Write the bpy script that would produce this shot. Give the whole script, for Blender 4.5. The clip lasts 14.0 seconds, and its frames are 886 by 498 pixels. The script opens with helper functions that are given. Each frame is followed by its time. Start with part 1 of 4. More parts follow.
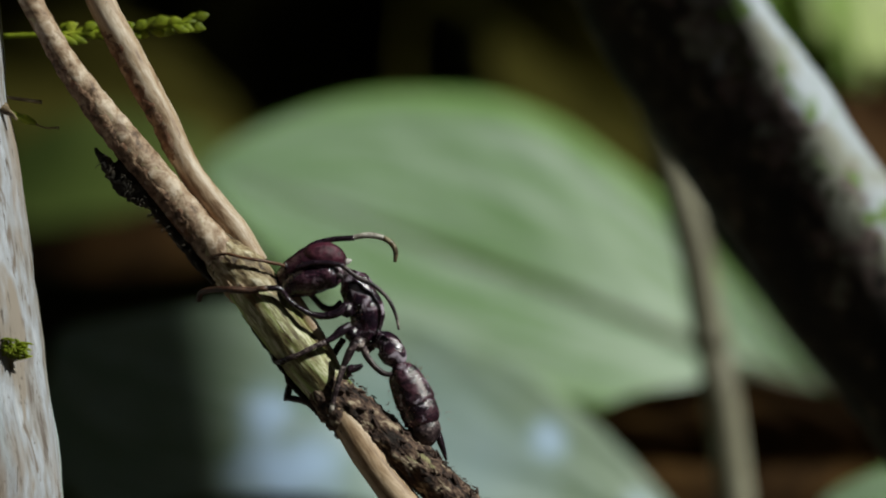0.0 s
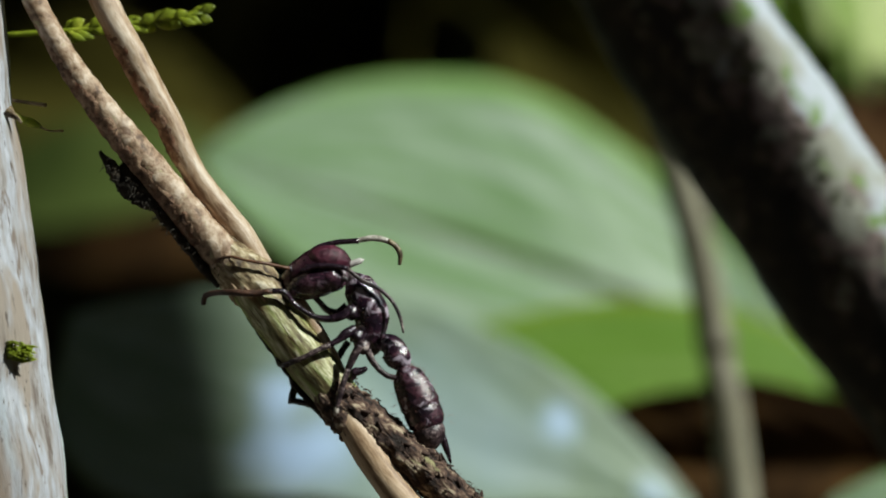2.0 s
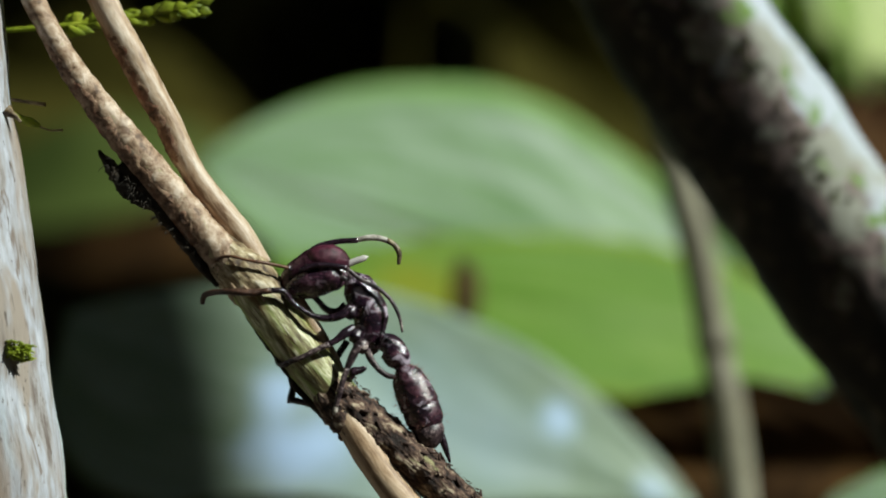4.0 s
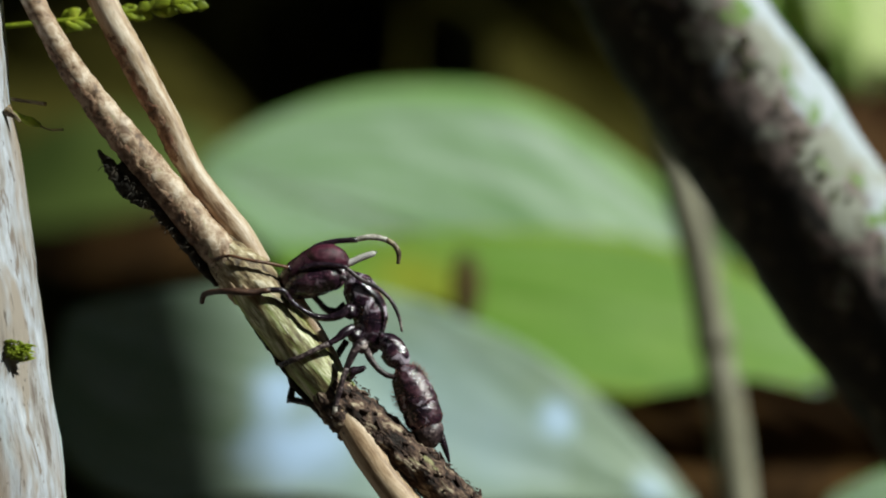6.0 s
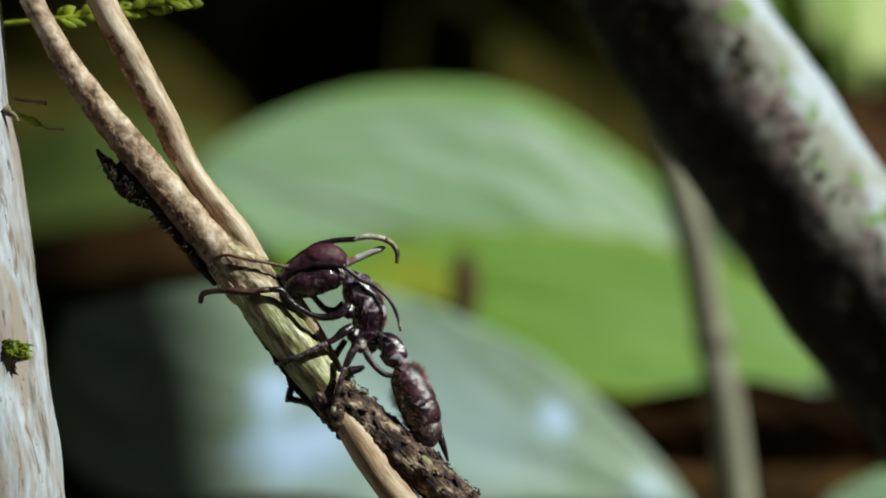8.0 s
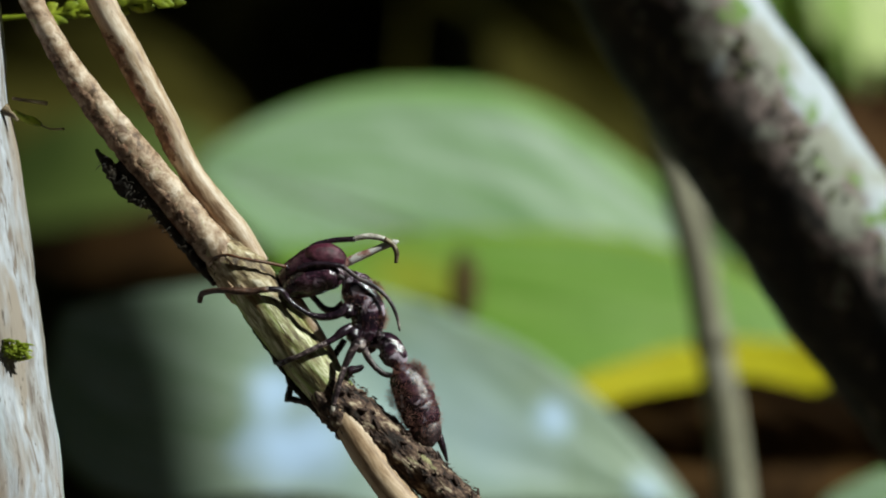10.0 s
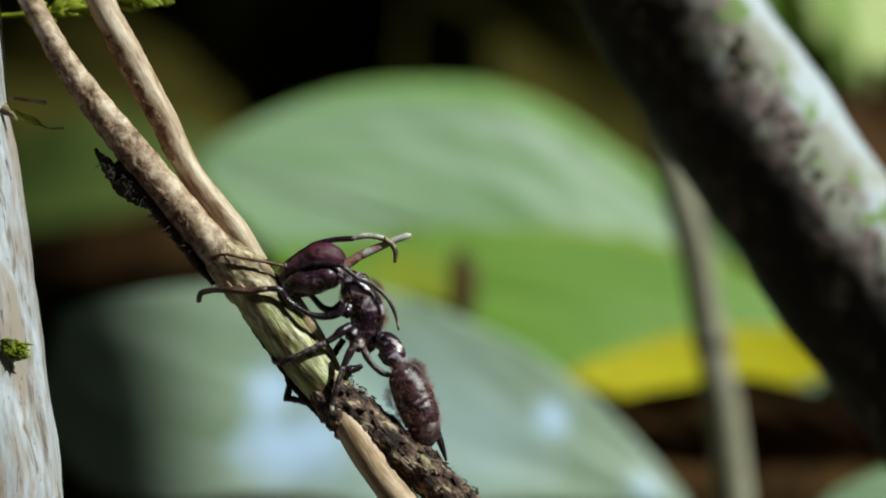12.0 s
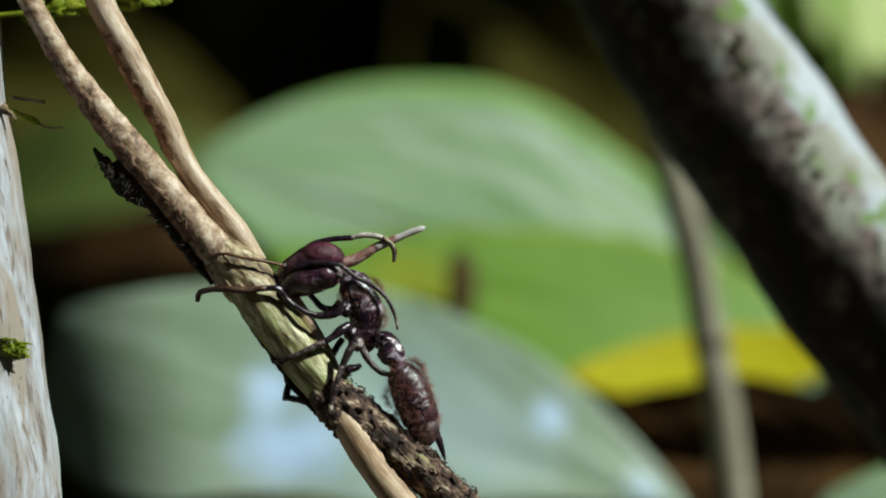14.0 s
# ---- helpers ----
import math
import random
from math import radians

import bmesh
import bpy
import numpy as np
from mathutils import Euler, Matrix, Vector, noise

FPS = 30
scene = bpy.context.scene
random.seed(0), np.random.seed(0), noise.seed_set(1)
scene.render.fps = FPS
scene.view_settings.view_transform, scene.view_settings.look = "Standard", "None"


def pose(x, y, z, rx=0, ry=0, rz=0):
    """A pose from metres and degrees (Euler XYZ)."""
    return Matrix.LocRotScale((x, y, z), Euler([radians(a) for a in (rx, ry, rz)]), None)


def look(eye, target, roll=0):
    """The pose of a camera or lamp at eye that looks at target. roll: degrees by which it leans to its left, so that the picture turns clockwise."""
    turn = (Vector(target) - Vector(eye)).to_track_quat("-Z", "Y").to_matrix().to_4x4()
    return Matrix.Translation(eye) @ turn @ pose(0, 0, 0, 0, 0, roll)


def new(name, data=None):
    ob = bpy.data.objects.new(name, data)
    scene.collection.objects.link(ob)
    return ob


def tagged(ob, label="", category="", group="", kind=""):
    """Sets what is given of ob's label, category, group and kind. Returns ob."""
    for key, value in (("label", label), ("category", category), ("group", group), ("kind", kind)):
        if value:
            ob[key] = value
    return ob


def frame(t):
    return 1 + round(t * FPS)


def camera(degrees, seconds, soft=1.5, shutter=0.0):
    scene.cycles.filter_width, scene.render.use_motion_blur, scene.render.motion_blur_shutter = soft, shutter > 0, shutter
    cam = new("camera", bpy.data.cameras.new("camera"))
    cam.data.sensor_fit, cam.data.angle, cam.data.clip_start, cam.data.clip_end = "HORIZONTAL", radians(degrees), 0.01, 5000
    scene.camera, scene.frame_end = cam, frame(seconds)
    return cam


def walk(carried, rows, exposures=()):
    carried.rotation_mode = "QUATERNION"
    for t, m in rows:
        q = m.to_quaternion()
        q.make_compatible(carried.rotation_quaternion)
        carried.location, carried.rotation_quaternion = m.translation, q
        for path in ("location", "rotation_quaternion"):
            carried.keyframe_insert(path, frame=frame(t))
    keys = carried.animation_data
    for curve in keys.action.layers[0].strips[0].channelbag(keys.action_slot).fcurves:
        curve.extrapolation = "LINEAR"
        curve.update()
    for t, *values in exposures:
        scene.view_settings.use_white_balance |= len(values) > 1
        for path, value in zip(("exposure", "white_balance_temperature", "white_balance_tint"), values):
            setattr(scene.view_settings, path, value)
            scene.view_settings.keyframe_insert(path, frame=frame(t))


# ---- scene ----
cam = camera(20, 14.0, soft=2.0)
cam.data.dof.use_dof = True
cam.data.dof.focus_distance = 0.219
cam.data.dof.aperture_fstop = 15.0

EYE = 0.5                                   # height of the lens above the forest floor
FOCUS = 0.22                                # distance from the lens to the twig
STEP = 2 * FOCUS * math.tan(radians(10)) / 1568   # about 0.05 mm in the plane of the twig


def at(u, v, d=FOCUS):
    """A place d metres ahead of the lens; u to the right and v down, in steps of the twig's plane."""
    k = STEP * d / FOCUS
    return Vector(((u - 784) * k, d, EYE + (441 - v) * k))


def aim(du, dv):
    a = math.degrees(STEP / FOCUS)
    return pose(0, 0, EYE, 90 + dv * a, 0, du * a)


walk(cam, [(t, aim(du, dv)) for t, du, dv in (
    (0, 2, 0.3), (0.5, 5.5, 2.3), (1, 8, 4.3), (1.5, 9, 5), (2, 10, 5.5), (2.5, 10, 5.5), (3, 9.2, 5),
    (5.5, 8, 4), (6, 7.5, 3.6), (6.5, 6.6, 3.3), (7, 6, 3), (7.5, 5.5, 2.7), (8, 5, 2.6), (10.5, 3, 1.8),
    (11, 2.2, 1.3), (12, 1.9, 1.2), (13, 1.3, 0.7), (14, 0, 0))],
     [(0, -0.33, 6420, -1), (1.5, -0.07, 6350, -1), (3, 0.17, 6280, -3), (8, 0.17, 6260, -4), (14, 0.15, 6260, -5)])

# ---- light ----
SUN = Vector((0.69, -0.30, 0.66)).normalized()
world = bpy.data.worlds.new("sky")
scene.world = world
world.use_nodes = True
sky = world.node_tree.nodes.new("ShaderNodeTexSky")
sky.sky_type, sky.sun_disc = "NISHITA", False
sky.dust_density, sky.ozone_density, sky.air_density = 0.7, 0.6, 1.0
sky.sun_elevation = math.asin(SUN.z)
sky.sun_rotation = math.atan2(SUN.x, SUN.y)
world.node_tree.links.new(sky.outputs[0], world.node_tree.nodes["Background"].inputs[0])
world.node_tree.nodes["Background"].inputs[1].default_value = 0.066
sun = new("sun", bpy.data.lights.new("sun", "SUN"))
sun.data.energy, sun.data.angle, sun.data.color = 4.7, radians(0.6), (1, 0.97, 0.92)
sun.matrix_world = look(SUN * 5, (0, 0, 0))
ACROSS = Vector((-SUN.y, SUN.x, 0)).normalized()
UP = SUN.cross(ACROSS)


def beam(a, b, l):
    """A place in the sunbeam: a across it, b up, l metres towards the sun."""
    return ACROSS * a + UP * b + SUN * l


# ---- materials ----
def shader(name, colours, scale, rough=0.6, bump=0.3, coords="Object", stretch=(1, 1, 1), fine=6.0, spots=None,
           through_light=0.0, gloss=0.5, metal=0.0, depth=0.0002, coat=0.0):
    """Noise over a ramp of (position, colour), finer grain on top, optional spots (scale, low, high, colour)."""
    m = bpy.data.materials.new(name)
    m.use_nodes = True
    n, ln = m.node_tree.nodes, m.node_tree.links
    p = n["Principled BSDF"]
    tc, mp = n.new("ShaderNodeTexCoord"), n.new("ShaderNodeMapping")
    mp.inputs["Scale"].default_value = stretch
    ln.new(tc.outputs[coords], mp.inputs[0])

    def noise_at(s, detail, off=0.0):
        t = n.new("ShaderNodeTexNoise")
        t.inputs["Scale"].default_value, t.inputs["Detail"].default_value, t.inputs["Roughness"].default_value = s, detail, 0.6
        t.inputs["Distortion"].default_value = off
        ln.new(mp.outputs[0], t.inputs["Vector"])
        return t

    big, small = noise_at(scale, 5.0, 0.4), noise_at(scale * fine, 4.0)
    ramp = n.new("ShaderNodeValToRGB")
    while len(ramp.color_ramp.elements) < len(colours):
        ramp.color_ramp.elements.new(0.5)
    for e, (pos, c) in zip(ramp.color_ramp.elements, colours):
        e.position, e.color = pos, (*c, 1)
    mix = n.new("ShaderNodeMath")
    mix.operation = "MULTIPLY_ADD"
    ln.new(small.outputs["Fac"], mix.inputs[0])
    mix.inputs[1].default_value = 0.4
    off = n.new("ShaderNodeMath")
    off.operation = "SUBTRACT"
    ln.new(big.outputs["Fac"], off.inputs[0])
    off.inputs[1].default_value = 0.2
    ln.new(off.outputs[0], mix.inputs[2])
    ln.new(mix.outputs[0], ramp.inputs[0])
    colour = ramp.outputs[0]
    for s, low, high, c in spots or ():
        sp = noise_at(s, 3.0, 0.8)
        r = n.new("ShaderNodeMapRange")
        r.inputs[1].default_value, r.inputs[2].default_value = low, high
        ln.new(sp.outputs["Fac"], r.inputs[0])
        mx = n.new("ShaderNodeMix")
        mx.data_type = "RGBA"
        ln.new(r.outputs[0], mx.inputs[0])
        ln.new(colour, mx.inputs[6])
        mx.inputs[7].default_value = (*c, 1)
        colour = mx.outputs[2]
    ln.new(colour, p.inputs["Base Color"])
    p.inputs["Roughness"].default_value = rough
    p.inputs["Specular IOR Level"].default_value = gloss
    p.inputs["Metallic"].default_value = metal
    p.inputs["Coat Weight"].default_value = coat
    b = n.new("ShaderNodeBump")
    b.inputs["Strength"].default_value, b.inputs["Distance"].default_value = bump, depth
    ln.new(mix.outputs[0], b.inputs["Height"])
    ln.new(b.outputs[0], p.inputs["Normal"])
    if through_light:
        tr, ms = n.new("ShaderNodeBsdfTranslucent"), n.new("ShaderNodeMixShader")
        ln.new(colour, tr.inputs[0])
        ms.inputs[0].default_value = through_light
        ln.new(p.outputs[0], ms.inputs[1])
        ln.new(tr.outputs[0], ms.inputs[2])
        ln.new(ms.outputs[0], n["Material Output"].inputs[0])
    return m


TAN_BARK = shader("tan_bark", [(0.32, (0.20, 0.115, 0.065)), (0.43, (0.40, 0.275, 0.175)), (0.54, (0.52, 0.40, 0.29)), (0.68, (0.68, 0.575, 0.46))],
                  800, 0.5, 0.45, "UV", (1, 0.22, 1), 5, [(420, 0.60, 0.72, (0.22, 0.13, 0.08)), (2200, 0.64, 0.7, (0.10, 0.055, 0.035))])
CRUMB = shader("crumb", [(0.34, (0.04, 0.042, 0.018)), (0.5, (0.09, 0.10, 0.04)), (0.66, (0.17, 0.17, 0.08))], 700, 0.9, 0.5)
CRUSTY_BARK = shader("crusty_bark", [(0.32, (0.10, 0.055, 0.03)), (0.44, (0.31, 0.20, 0.125)), (0.55, (0.46, 0.34, 0.24)), (0.67, (0.64, 0.52, 0.41))],
                     700, 0.62, 0.6, "Object", (1, 1, 1), 3, [(500, 0.58, 0.70, (0.17, 0.10, 0.06)), (800, 0.62, 0.72, (0.42, 0.37, 0.20))], depth=0.0003)
# Reddish bark, its colour darkened to carry the stems' shaded side.
SHADED_RED_BARK = shader("shaded_red_bark", [(0.34, (0.06, 0.028, 0.016)), (0.46, (0.20, 0.11, 0.065)), (0.56, (0.33, 0.205, 0.13)), (0.68, (0.48, 0.34, 0.23))], 900, 0.7, 0.8, "Object", (1, 1, 1), 3,
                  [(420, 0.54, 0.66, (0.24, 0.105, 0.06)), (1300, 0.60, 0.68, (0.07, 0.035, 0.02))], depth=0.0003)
GREEN_BARK = shader("green_bark", [(0.36, (0.09, 0.062, 0.022)), (0.45, (0.23, 0.20, 0.085)), (0.54, (0.37, 0.37, 0.17)), (0.64, (0.72, 0.68, 0.48))],
                    1300, 0.55, 0.8, "UV", (1, 0.16, 1), 4, [(500, 0.57, 0.68, (0.20, 0.12, 0.05)), (230, 0.53, 0.66, (0.22, 0.14, 0.075)), (260, 0.46, 0.58, (0.31, 0.41, 0.085)), (2400, 0.6, 0.68, (0.10, 0.06, 0.025))])
MOSS_BARK = shader("moss_bark", [(0.38, (0.014, 0.008, 0.006)), (0.47, (0.060, 0.032, 0.024)), (0.56, (0.16, 0.098, 0.068)), (0.65, (0.50, 0.41, 0.29))],
                   1100, 0.85, 1.0, "UV", (1, 0.4, 1), 4, [(420, 0.57, 0.66, (0.025, 0.015, 0.011)), (700, 0.64, 0.70, (0.34, 0.32, 0.16))], depth=0.0004)
DARK_MOSS = shader("dark_moss", [(0.3, (0.008, 0.007, 0.005)), (0.6, (0.035, 0.026, 0.017)), (0.8, (0.09, 0.06, 0.035))], 900, 0.9, 0.9)
COLLAR_BARK = shader("collar_bark", [(0.36, (0.05, 0.028, 0.013)), (0.45, (0.22, 0.155, 0.08)), (0.54, (0.41, 0.33, 0.19)), (0.65, (0.74, 0.66, 0.51))],
                     900, 0.62, 0.9, "UV", (1, 0.3, 1), 4, [(700, 0.60, 0.68, (0.08, 0.045, 0.02))], depth=0.0003)
GOLD_BARK = shader("gold_bark", [(0.32, (0.22, 0.125, 0.07)), (0.45, (0.46, 0.31, 0.19)), (0.66, (0.66, 0.50, 0.35))],
                   800, 0.5, 0.45, "UV", (1, 0.22, 1), 5, [(420, 0.60, 0.72, (0.26, 0.15, 0.08))])
# Bluish spots put reflected sky into the bark colour; the other spots are stains.
PALE_TRUNK = shader("pale_trunk", [(0.30, (0.13, 0.10, 0.085)), (0.43, (0.34, 0.32, 0.315)), (0.54, (0.42, 0.435, 0.49)), (0.68, (0.58, 0.60, 0.66))],
                    420, 0.5, 0.9, "UV", (1, 0.24, 1), 4, [(130, 0.50, 0.60, (0.36, 0.29, 0.24)), (150, 0.56, 0.64, (0.50, 0.57, 0.64)), (240, 0.55, 0.64, (0.33, 0.28, 0.24)), (700, 0.57, 0.65, (0.20, 0.16, 0.135)), (1500, 0.62, 0.68, (0.12, 0.095, 0.08)), (150, 0.62, 0.74, (0.42, 0.46, 0.34))])
CHITIN = shader("chitin", [(0.34, (0.007, 0.004, 0.008)), (0.5, (0.018, 0.009, 0.016)), (0.68, (0.05, 0.028, 0.042))], 1500, 0.24, 0.4, depth=0.0002, gloss=0.8,
                spots=[(900, 0.64, 0.76, (0.06, 0.034, 0.044)), (2600, 0.69, 0.75, (0.28, 0.24, 0.25))])
RED_CHITIN = shader("red_chitin", [(0.34, (0.022, 0.006, 0.012)), (0.5, (0.085, 0.014, 0.034)), (0.68, (0.15, 0.045, 0.07))], 1300, 0.42, 0.7, depth=0.00025)
HEAD_CHITIN = shader("head_chitin", [(0.34, (0.012, 0.005, 0.008)), (0.5, (0.040, 0.012, 0.022)), (0.68, (0.11, 0.05, 0.065))], 1400, 0.27, 0.4, depth=0.0002,
                     spots=[(1100, 0.62, 0.72, (0.12, 0.055, 0.07))])
# Pale spots on thorax, gaster and cheek put glints into the colour, besides dust.
THORAX = shader("thorax", [(0.36, (0.007, 0.004, 0.010)), (0.48, (0.022, 0.009, 0.020)), (0.58, (0.060, 0.022, 0.038)), (0.68, (0.12, 0.06, 0.085))], 1000, 0.2, 0.6, depth=0.0002, gloss=1.0,
                spots=[(1000, 0.60, 0.68, (0.14, 0.06, 0.08)), (900, 0.52, 0.66, (0.50, 0.43, 0.52))])
GASTER = shader("gaster", [(0.36, (0.010, 0.005, 0.011)), (0.48, (0.032, 0.012, 0.022)), (0.58, (0.075, 0.028, 0.04)), (0.68, (0.13, 0.06, 0.085))], 800, 0.25, 0.8, depth=0.0002, gloss=1.0,
                spots=[(600, 0.57, 0.70, (0.13, 0.07, 0.095)), (1100, 0.58, 0.68, (0.46, 0.40, 0.48))])
CHEEK = shader("cheek", [(0.36, (0.010, 0.005, 0.010)), (0.48, (0.030, 0.011, 0.022)), (0.58, (0.075, 0.028, 0.045)), (0.68, (0.15, 0.08, 0.11))], 900, 0.22, 0.6, depth=0.0002, gloss=1.0,
               spots=[(500, 0.53, 0.68, (0.30, 0.22, 0.27))])
RUST_CHITIN = shader("rust_chitin", [(0.3, (0.05, 0.022, 0.012)), (0.55, (0.14, 0.06, 0.03)), (0.8, (0.24, 0.12, 0.07))], 1500, 0.4, 0.3, depth=0.0001)
DARK_RUST = shader("dark_rust", [(0.34, (0.025, 0.011, 0.008)), (0.5, (0.06, 0.028, 0.018)), (0.66, (0.13, 0.066, 0.042))], 1500, 0.4, 0.5, depth=0.0002)
PALE_CHITIN = shader("pale_chitin", [(0.3, (0.24, 0.2, 0.17)), (0.5, (0.55, 0.5, 0.45)), (0.7, (0.75, 0.72, 0.67))], 1800, 0.5, 0.4, depth=0.0001)
TAN_CHITIN = shader("tan_chitin", [(0.36, (0.05, 0.035, 0.02)), (0.5, (0.16, 0.12, 0.07)), (0.66, (0.42, 0.35, 0.22))], 1500, 0.4, 0.4, depth=0.0001)
DUSTY_CHITIN = shader("dusty_chitin", [(0.36, (0.012, 0.007, 0.010)), (0.48, (0.036, 0.022, 0.026)), (0.58, (0.13, 0.09, 0.095)), (0.69, (0.46, 0.39, 0.36))],
                      1300, 0.42, 0.5, depth=0.0001)
FUNGUS = shader("fungus", [(0.34, (0.24, 0.09, 0.07)), (0.5, (0.42, 0.22, 0.19)), (0.66, (0.62, 0.46, 0.42))], 1800, 0.5, 0.4, through_light=0.2)
FUNGUS_TIP = shader("fungus_tip", [(0.3, (0.62, 0.58, 0.55)), (0.7, (0.85, 0.82, 0.80))], 1800, 0.5, 0.2, through_light=0.25)
FUZZ = shader("fuzz", [(0.3, (0.24, 0.08, 0.055)), (0.7, (0.48, 0.24, 0.19))], 900, 0.6, 0.0, through_light=0.3)
# Pale colour of the specks that imitate glints.
SPECK_GLINT = shader("dust", [(0.3, (0.4, 0.37, 0.36)), (0.7, (0.75, 0.72, 0.7))], 1500, 0.6, 0.2)
FRESH_MOSS = shader("fresh_moss", [(0.3, (0.12, 0.16, 0.012)), (0.55, (0.34, 0.42, 0.025)), (0.75, (0.52, 0.56, 0.06))], 500, 0.5, 0.3, through_light=0.35)
STEM = shader("stem", [(0.34, (0.12, 0.105, 0.065)), (0.5, (0.29, 0.27, 0.19)), (0.66, (0.42, 0.40, 0.30))], 160, 0.6, 0.3, "UV", (1, 0.3, 1))
DARK_RIB = shader("dark_rib", [(0.3, (0.03, 0.035, 0.015)), (0.7, (0.08, 0.08, 0.035))], 200, 0.6, 0.3)
BLEMISH = shader("blemish", [(0.3, (0.05, 0.03, 0.01)), (0.6, (0.12, 0.08, 0.02)), (0.8, (0.4, 0.28, 0.03))], 200, 0.8, 0.2)
GROUND = shader("leaf_litter", [(0.3, (0.02, 0.014, 0.008)), (0.5, (0.055, 0.035, 0.02)), (0.75, (0.12, 0.08, 0.045))], 14, 0.9, 0.8, depth=0.02)
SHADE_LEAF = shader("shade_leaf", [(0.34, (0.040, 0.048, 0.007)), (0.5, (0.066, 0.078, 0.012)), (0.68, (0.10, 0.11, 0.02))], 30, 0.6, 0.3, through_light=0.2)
DIM_LEAF = shader("dim_leaf", [(0.34, (0.055, 0.080, 0.018)), (0.5, (0.085, 0.118, 0.028)), (0.68, (0.13, 0.16, 0.045))], 30, 0.8, 0.3, through_light=0.2, gloss=0.1)
FAR_LEAVES = shader("far_leaves", [(0.34, (0.06, 0.066, 0.022)), (0.52, (0.12, 0.125, 0.042)), (0.7, (0.18, 0.18, 0.06))], 3, 0.8, 0.3)
OLIVE_LEAF = shader("olive_leaf", [(0.34, (0.055, 0.050, 0.011)), (0.5, (0.100, 0.088, 0.019)), (0.68, (0.15, 0.13, 0.03))], 20, 0.9, 0.3, through_light=0.2, gloss=0.05)
RED_LEAF = shader("red_leaf", [(0.34, (0.030, 0.013, 0.006)), (0.5, (0.070, 0.034, 0.015)), (0.66, (0.14, 0.078, 0.032))], 60, 0.9, 0.4, through_light=0.1, gloss=0.08)
DEAD_LEAF = shader("dead_leaf", [(0.34, (0.018, 0.009, 0.004)), (0.5, (0.042, 0.021, 0.008)), (0.7, (0.13, 0.068, 0.022))], 60, 0.85, 0.4, through_light=0.1, gloss=0.1)


def leaf_shader(name, low, mid, high, vein, gloss_rough, through_light, veins=13, spots=(), gloss=0.5, rim=None, glint_wither=(), glint_wither_colour=(0.50, 0.66, 0.92), bands=None):
    """A leaf blade: soft mottling, paler side veins that sweep to the tip, sheen of its own roughness."""
    m = shader(name, [(0.3, low), (0.5, mid), (0.72, high)], 45, gloss_rough, 0.25, through_light=through_light, spots=spots, gloss=gloss, depth=0.0006)
    n, ln = m.node_tree.nodes, m.node_tree.links
    p = n["Principled BSDF"]
    source = p.inputs["Base Color"].links[0].from_socket
    uv, sep = n.new("ShaderNodeTexCoord"), n.new("ShaderNodeSeparateXYZ")
    ln.new(uv.outputs["UV"], sep.inputs[0])
    away = n.new("ShaderNodeMath")
    away.operation = "ABSOLUTE"
    ln.new(sep.outputs[1], away.inputs[0])
    sweep = n.new("ShaderNodeMath")
    sweep.operation = "MULTIPLY_ADD"
    ln.new(away.outputs[0], sweep.inputs[0])
    sweep.inputs[1].default_value = -0.45
    ln.new(sep.outputs[0], sweep.inputs[2])
    wave = n.new("ShaderNodeMath")
    wave.operation = "PINGPONG"
    ln.new(sweep.outputs[0], wave.inputs[0])
    wave.inputs[1].default_value = 0.5 / veins
    near = n.new("ShaderNodeMapRange")
    near.inputs[1].default_value, near.inputs[2].default_value = 0.006, 0.0
    ln.new(wave.outputs[0], near.inputs[0])
    mx = n.new("ShaderNodeMix")
    mx.data_type = "RGBA"
    part_of = n.new("ShaderNodeMath")
    part_of.operation = "MULTIPLY"
    part_of.inputs[1].default_value = 0.5
    ln.new(near.outputs[0], part_of.inputs[0])
    ln.new(part_of.outputs[0], mx.inputs[0])
    ln.new(source, mx.inputs[6])
    mx.inputs[7].default_value = (*vein, 1)
    ln.new(mx.outputs[2], p.inputs["Base Color"])
    if bands:       # darker streaks along the blade, bent with its edge
        run, streak, where, dark = n.new("ShaderNodeMapping"), n.new("ShaderNodeTexNoise"), n.new("ShaderNodeMapRange"), n.new("ShaderNodeMix")
        run.inputs["Scale"].default_value = (1.6, 5.5, 1)
        ln.new(uv.outputs["UV"], run.inputs[0])
        streak.inputs["Scale"].default_value, streak.inputs["Detail"].default_value = 1.5, 4
        ln.new(run.outputs[0], streak.inputs["Vector"])
        where.inputs[1].default_value, where.inputs[2].default_value, where.inputs[4].default_value = 0.45, 0.58, 1.0
        ln.new(streak.outputs["Fac"], where.inputs[0])
        dark.data_type = "RGBA"
        ln.new(where.outputs[0], dark.inputs[0])
        ln.new(mx.outputs[2], dark.inputs[6])
        dark.inputs[7].default_value = (*bands, 1)
        ln.new(dark.outputs[2], p.inputs["Base Color"])
    for s, w, rs, rw, most in glint_wither:    # painted blotches: sky glints on the glossy leaf, withering on the lime one
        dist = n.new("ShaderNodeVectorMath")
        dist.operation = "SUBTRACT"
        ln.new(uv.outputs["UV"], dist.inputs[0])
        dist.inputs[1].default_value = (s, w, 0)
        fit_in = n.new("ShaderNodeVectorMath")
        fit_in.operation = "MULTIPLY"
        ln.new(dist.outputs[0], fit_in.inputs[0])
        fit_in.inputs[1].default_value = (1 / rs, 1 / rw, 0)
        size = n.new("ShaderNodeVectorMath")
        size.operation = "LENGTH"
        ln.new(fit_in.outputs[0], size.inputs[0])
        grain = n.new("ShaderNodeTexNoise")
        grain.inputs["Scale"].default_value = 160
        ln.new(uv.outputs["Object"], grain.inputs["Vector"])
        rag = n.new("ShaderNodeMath")
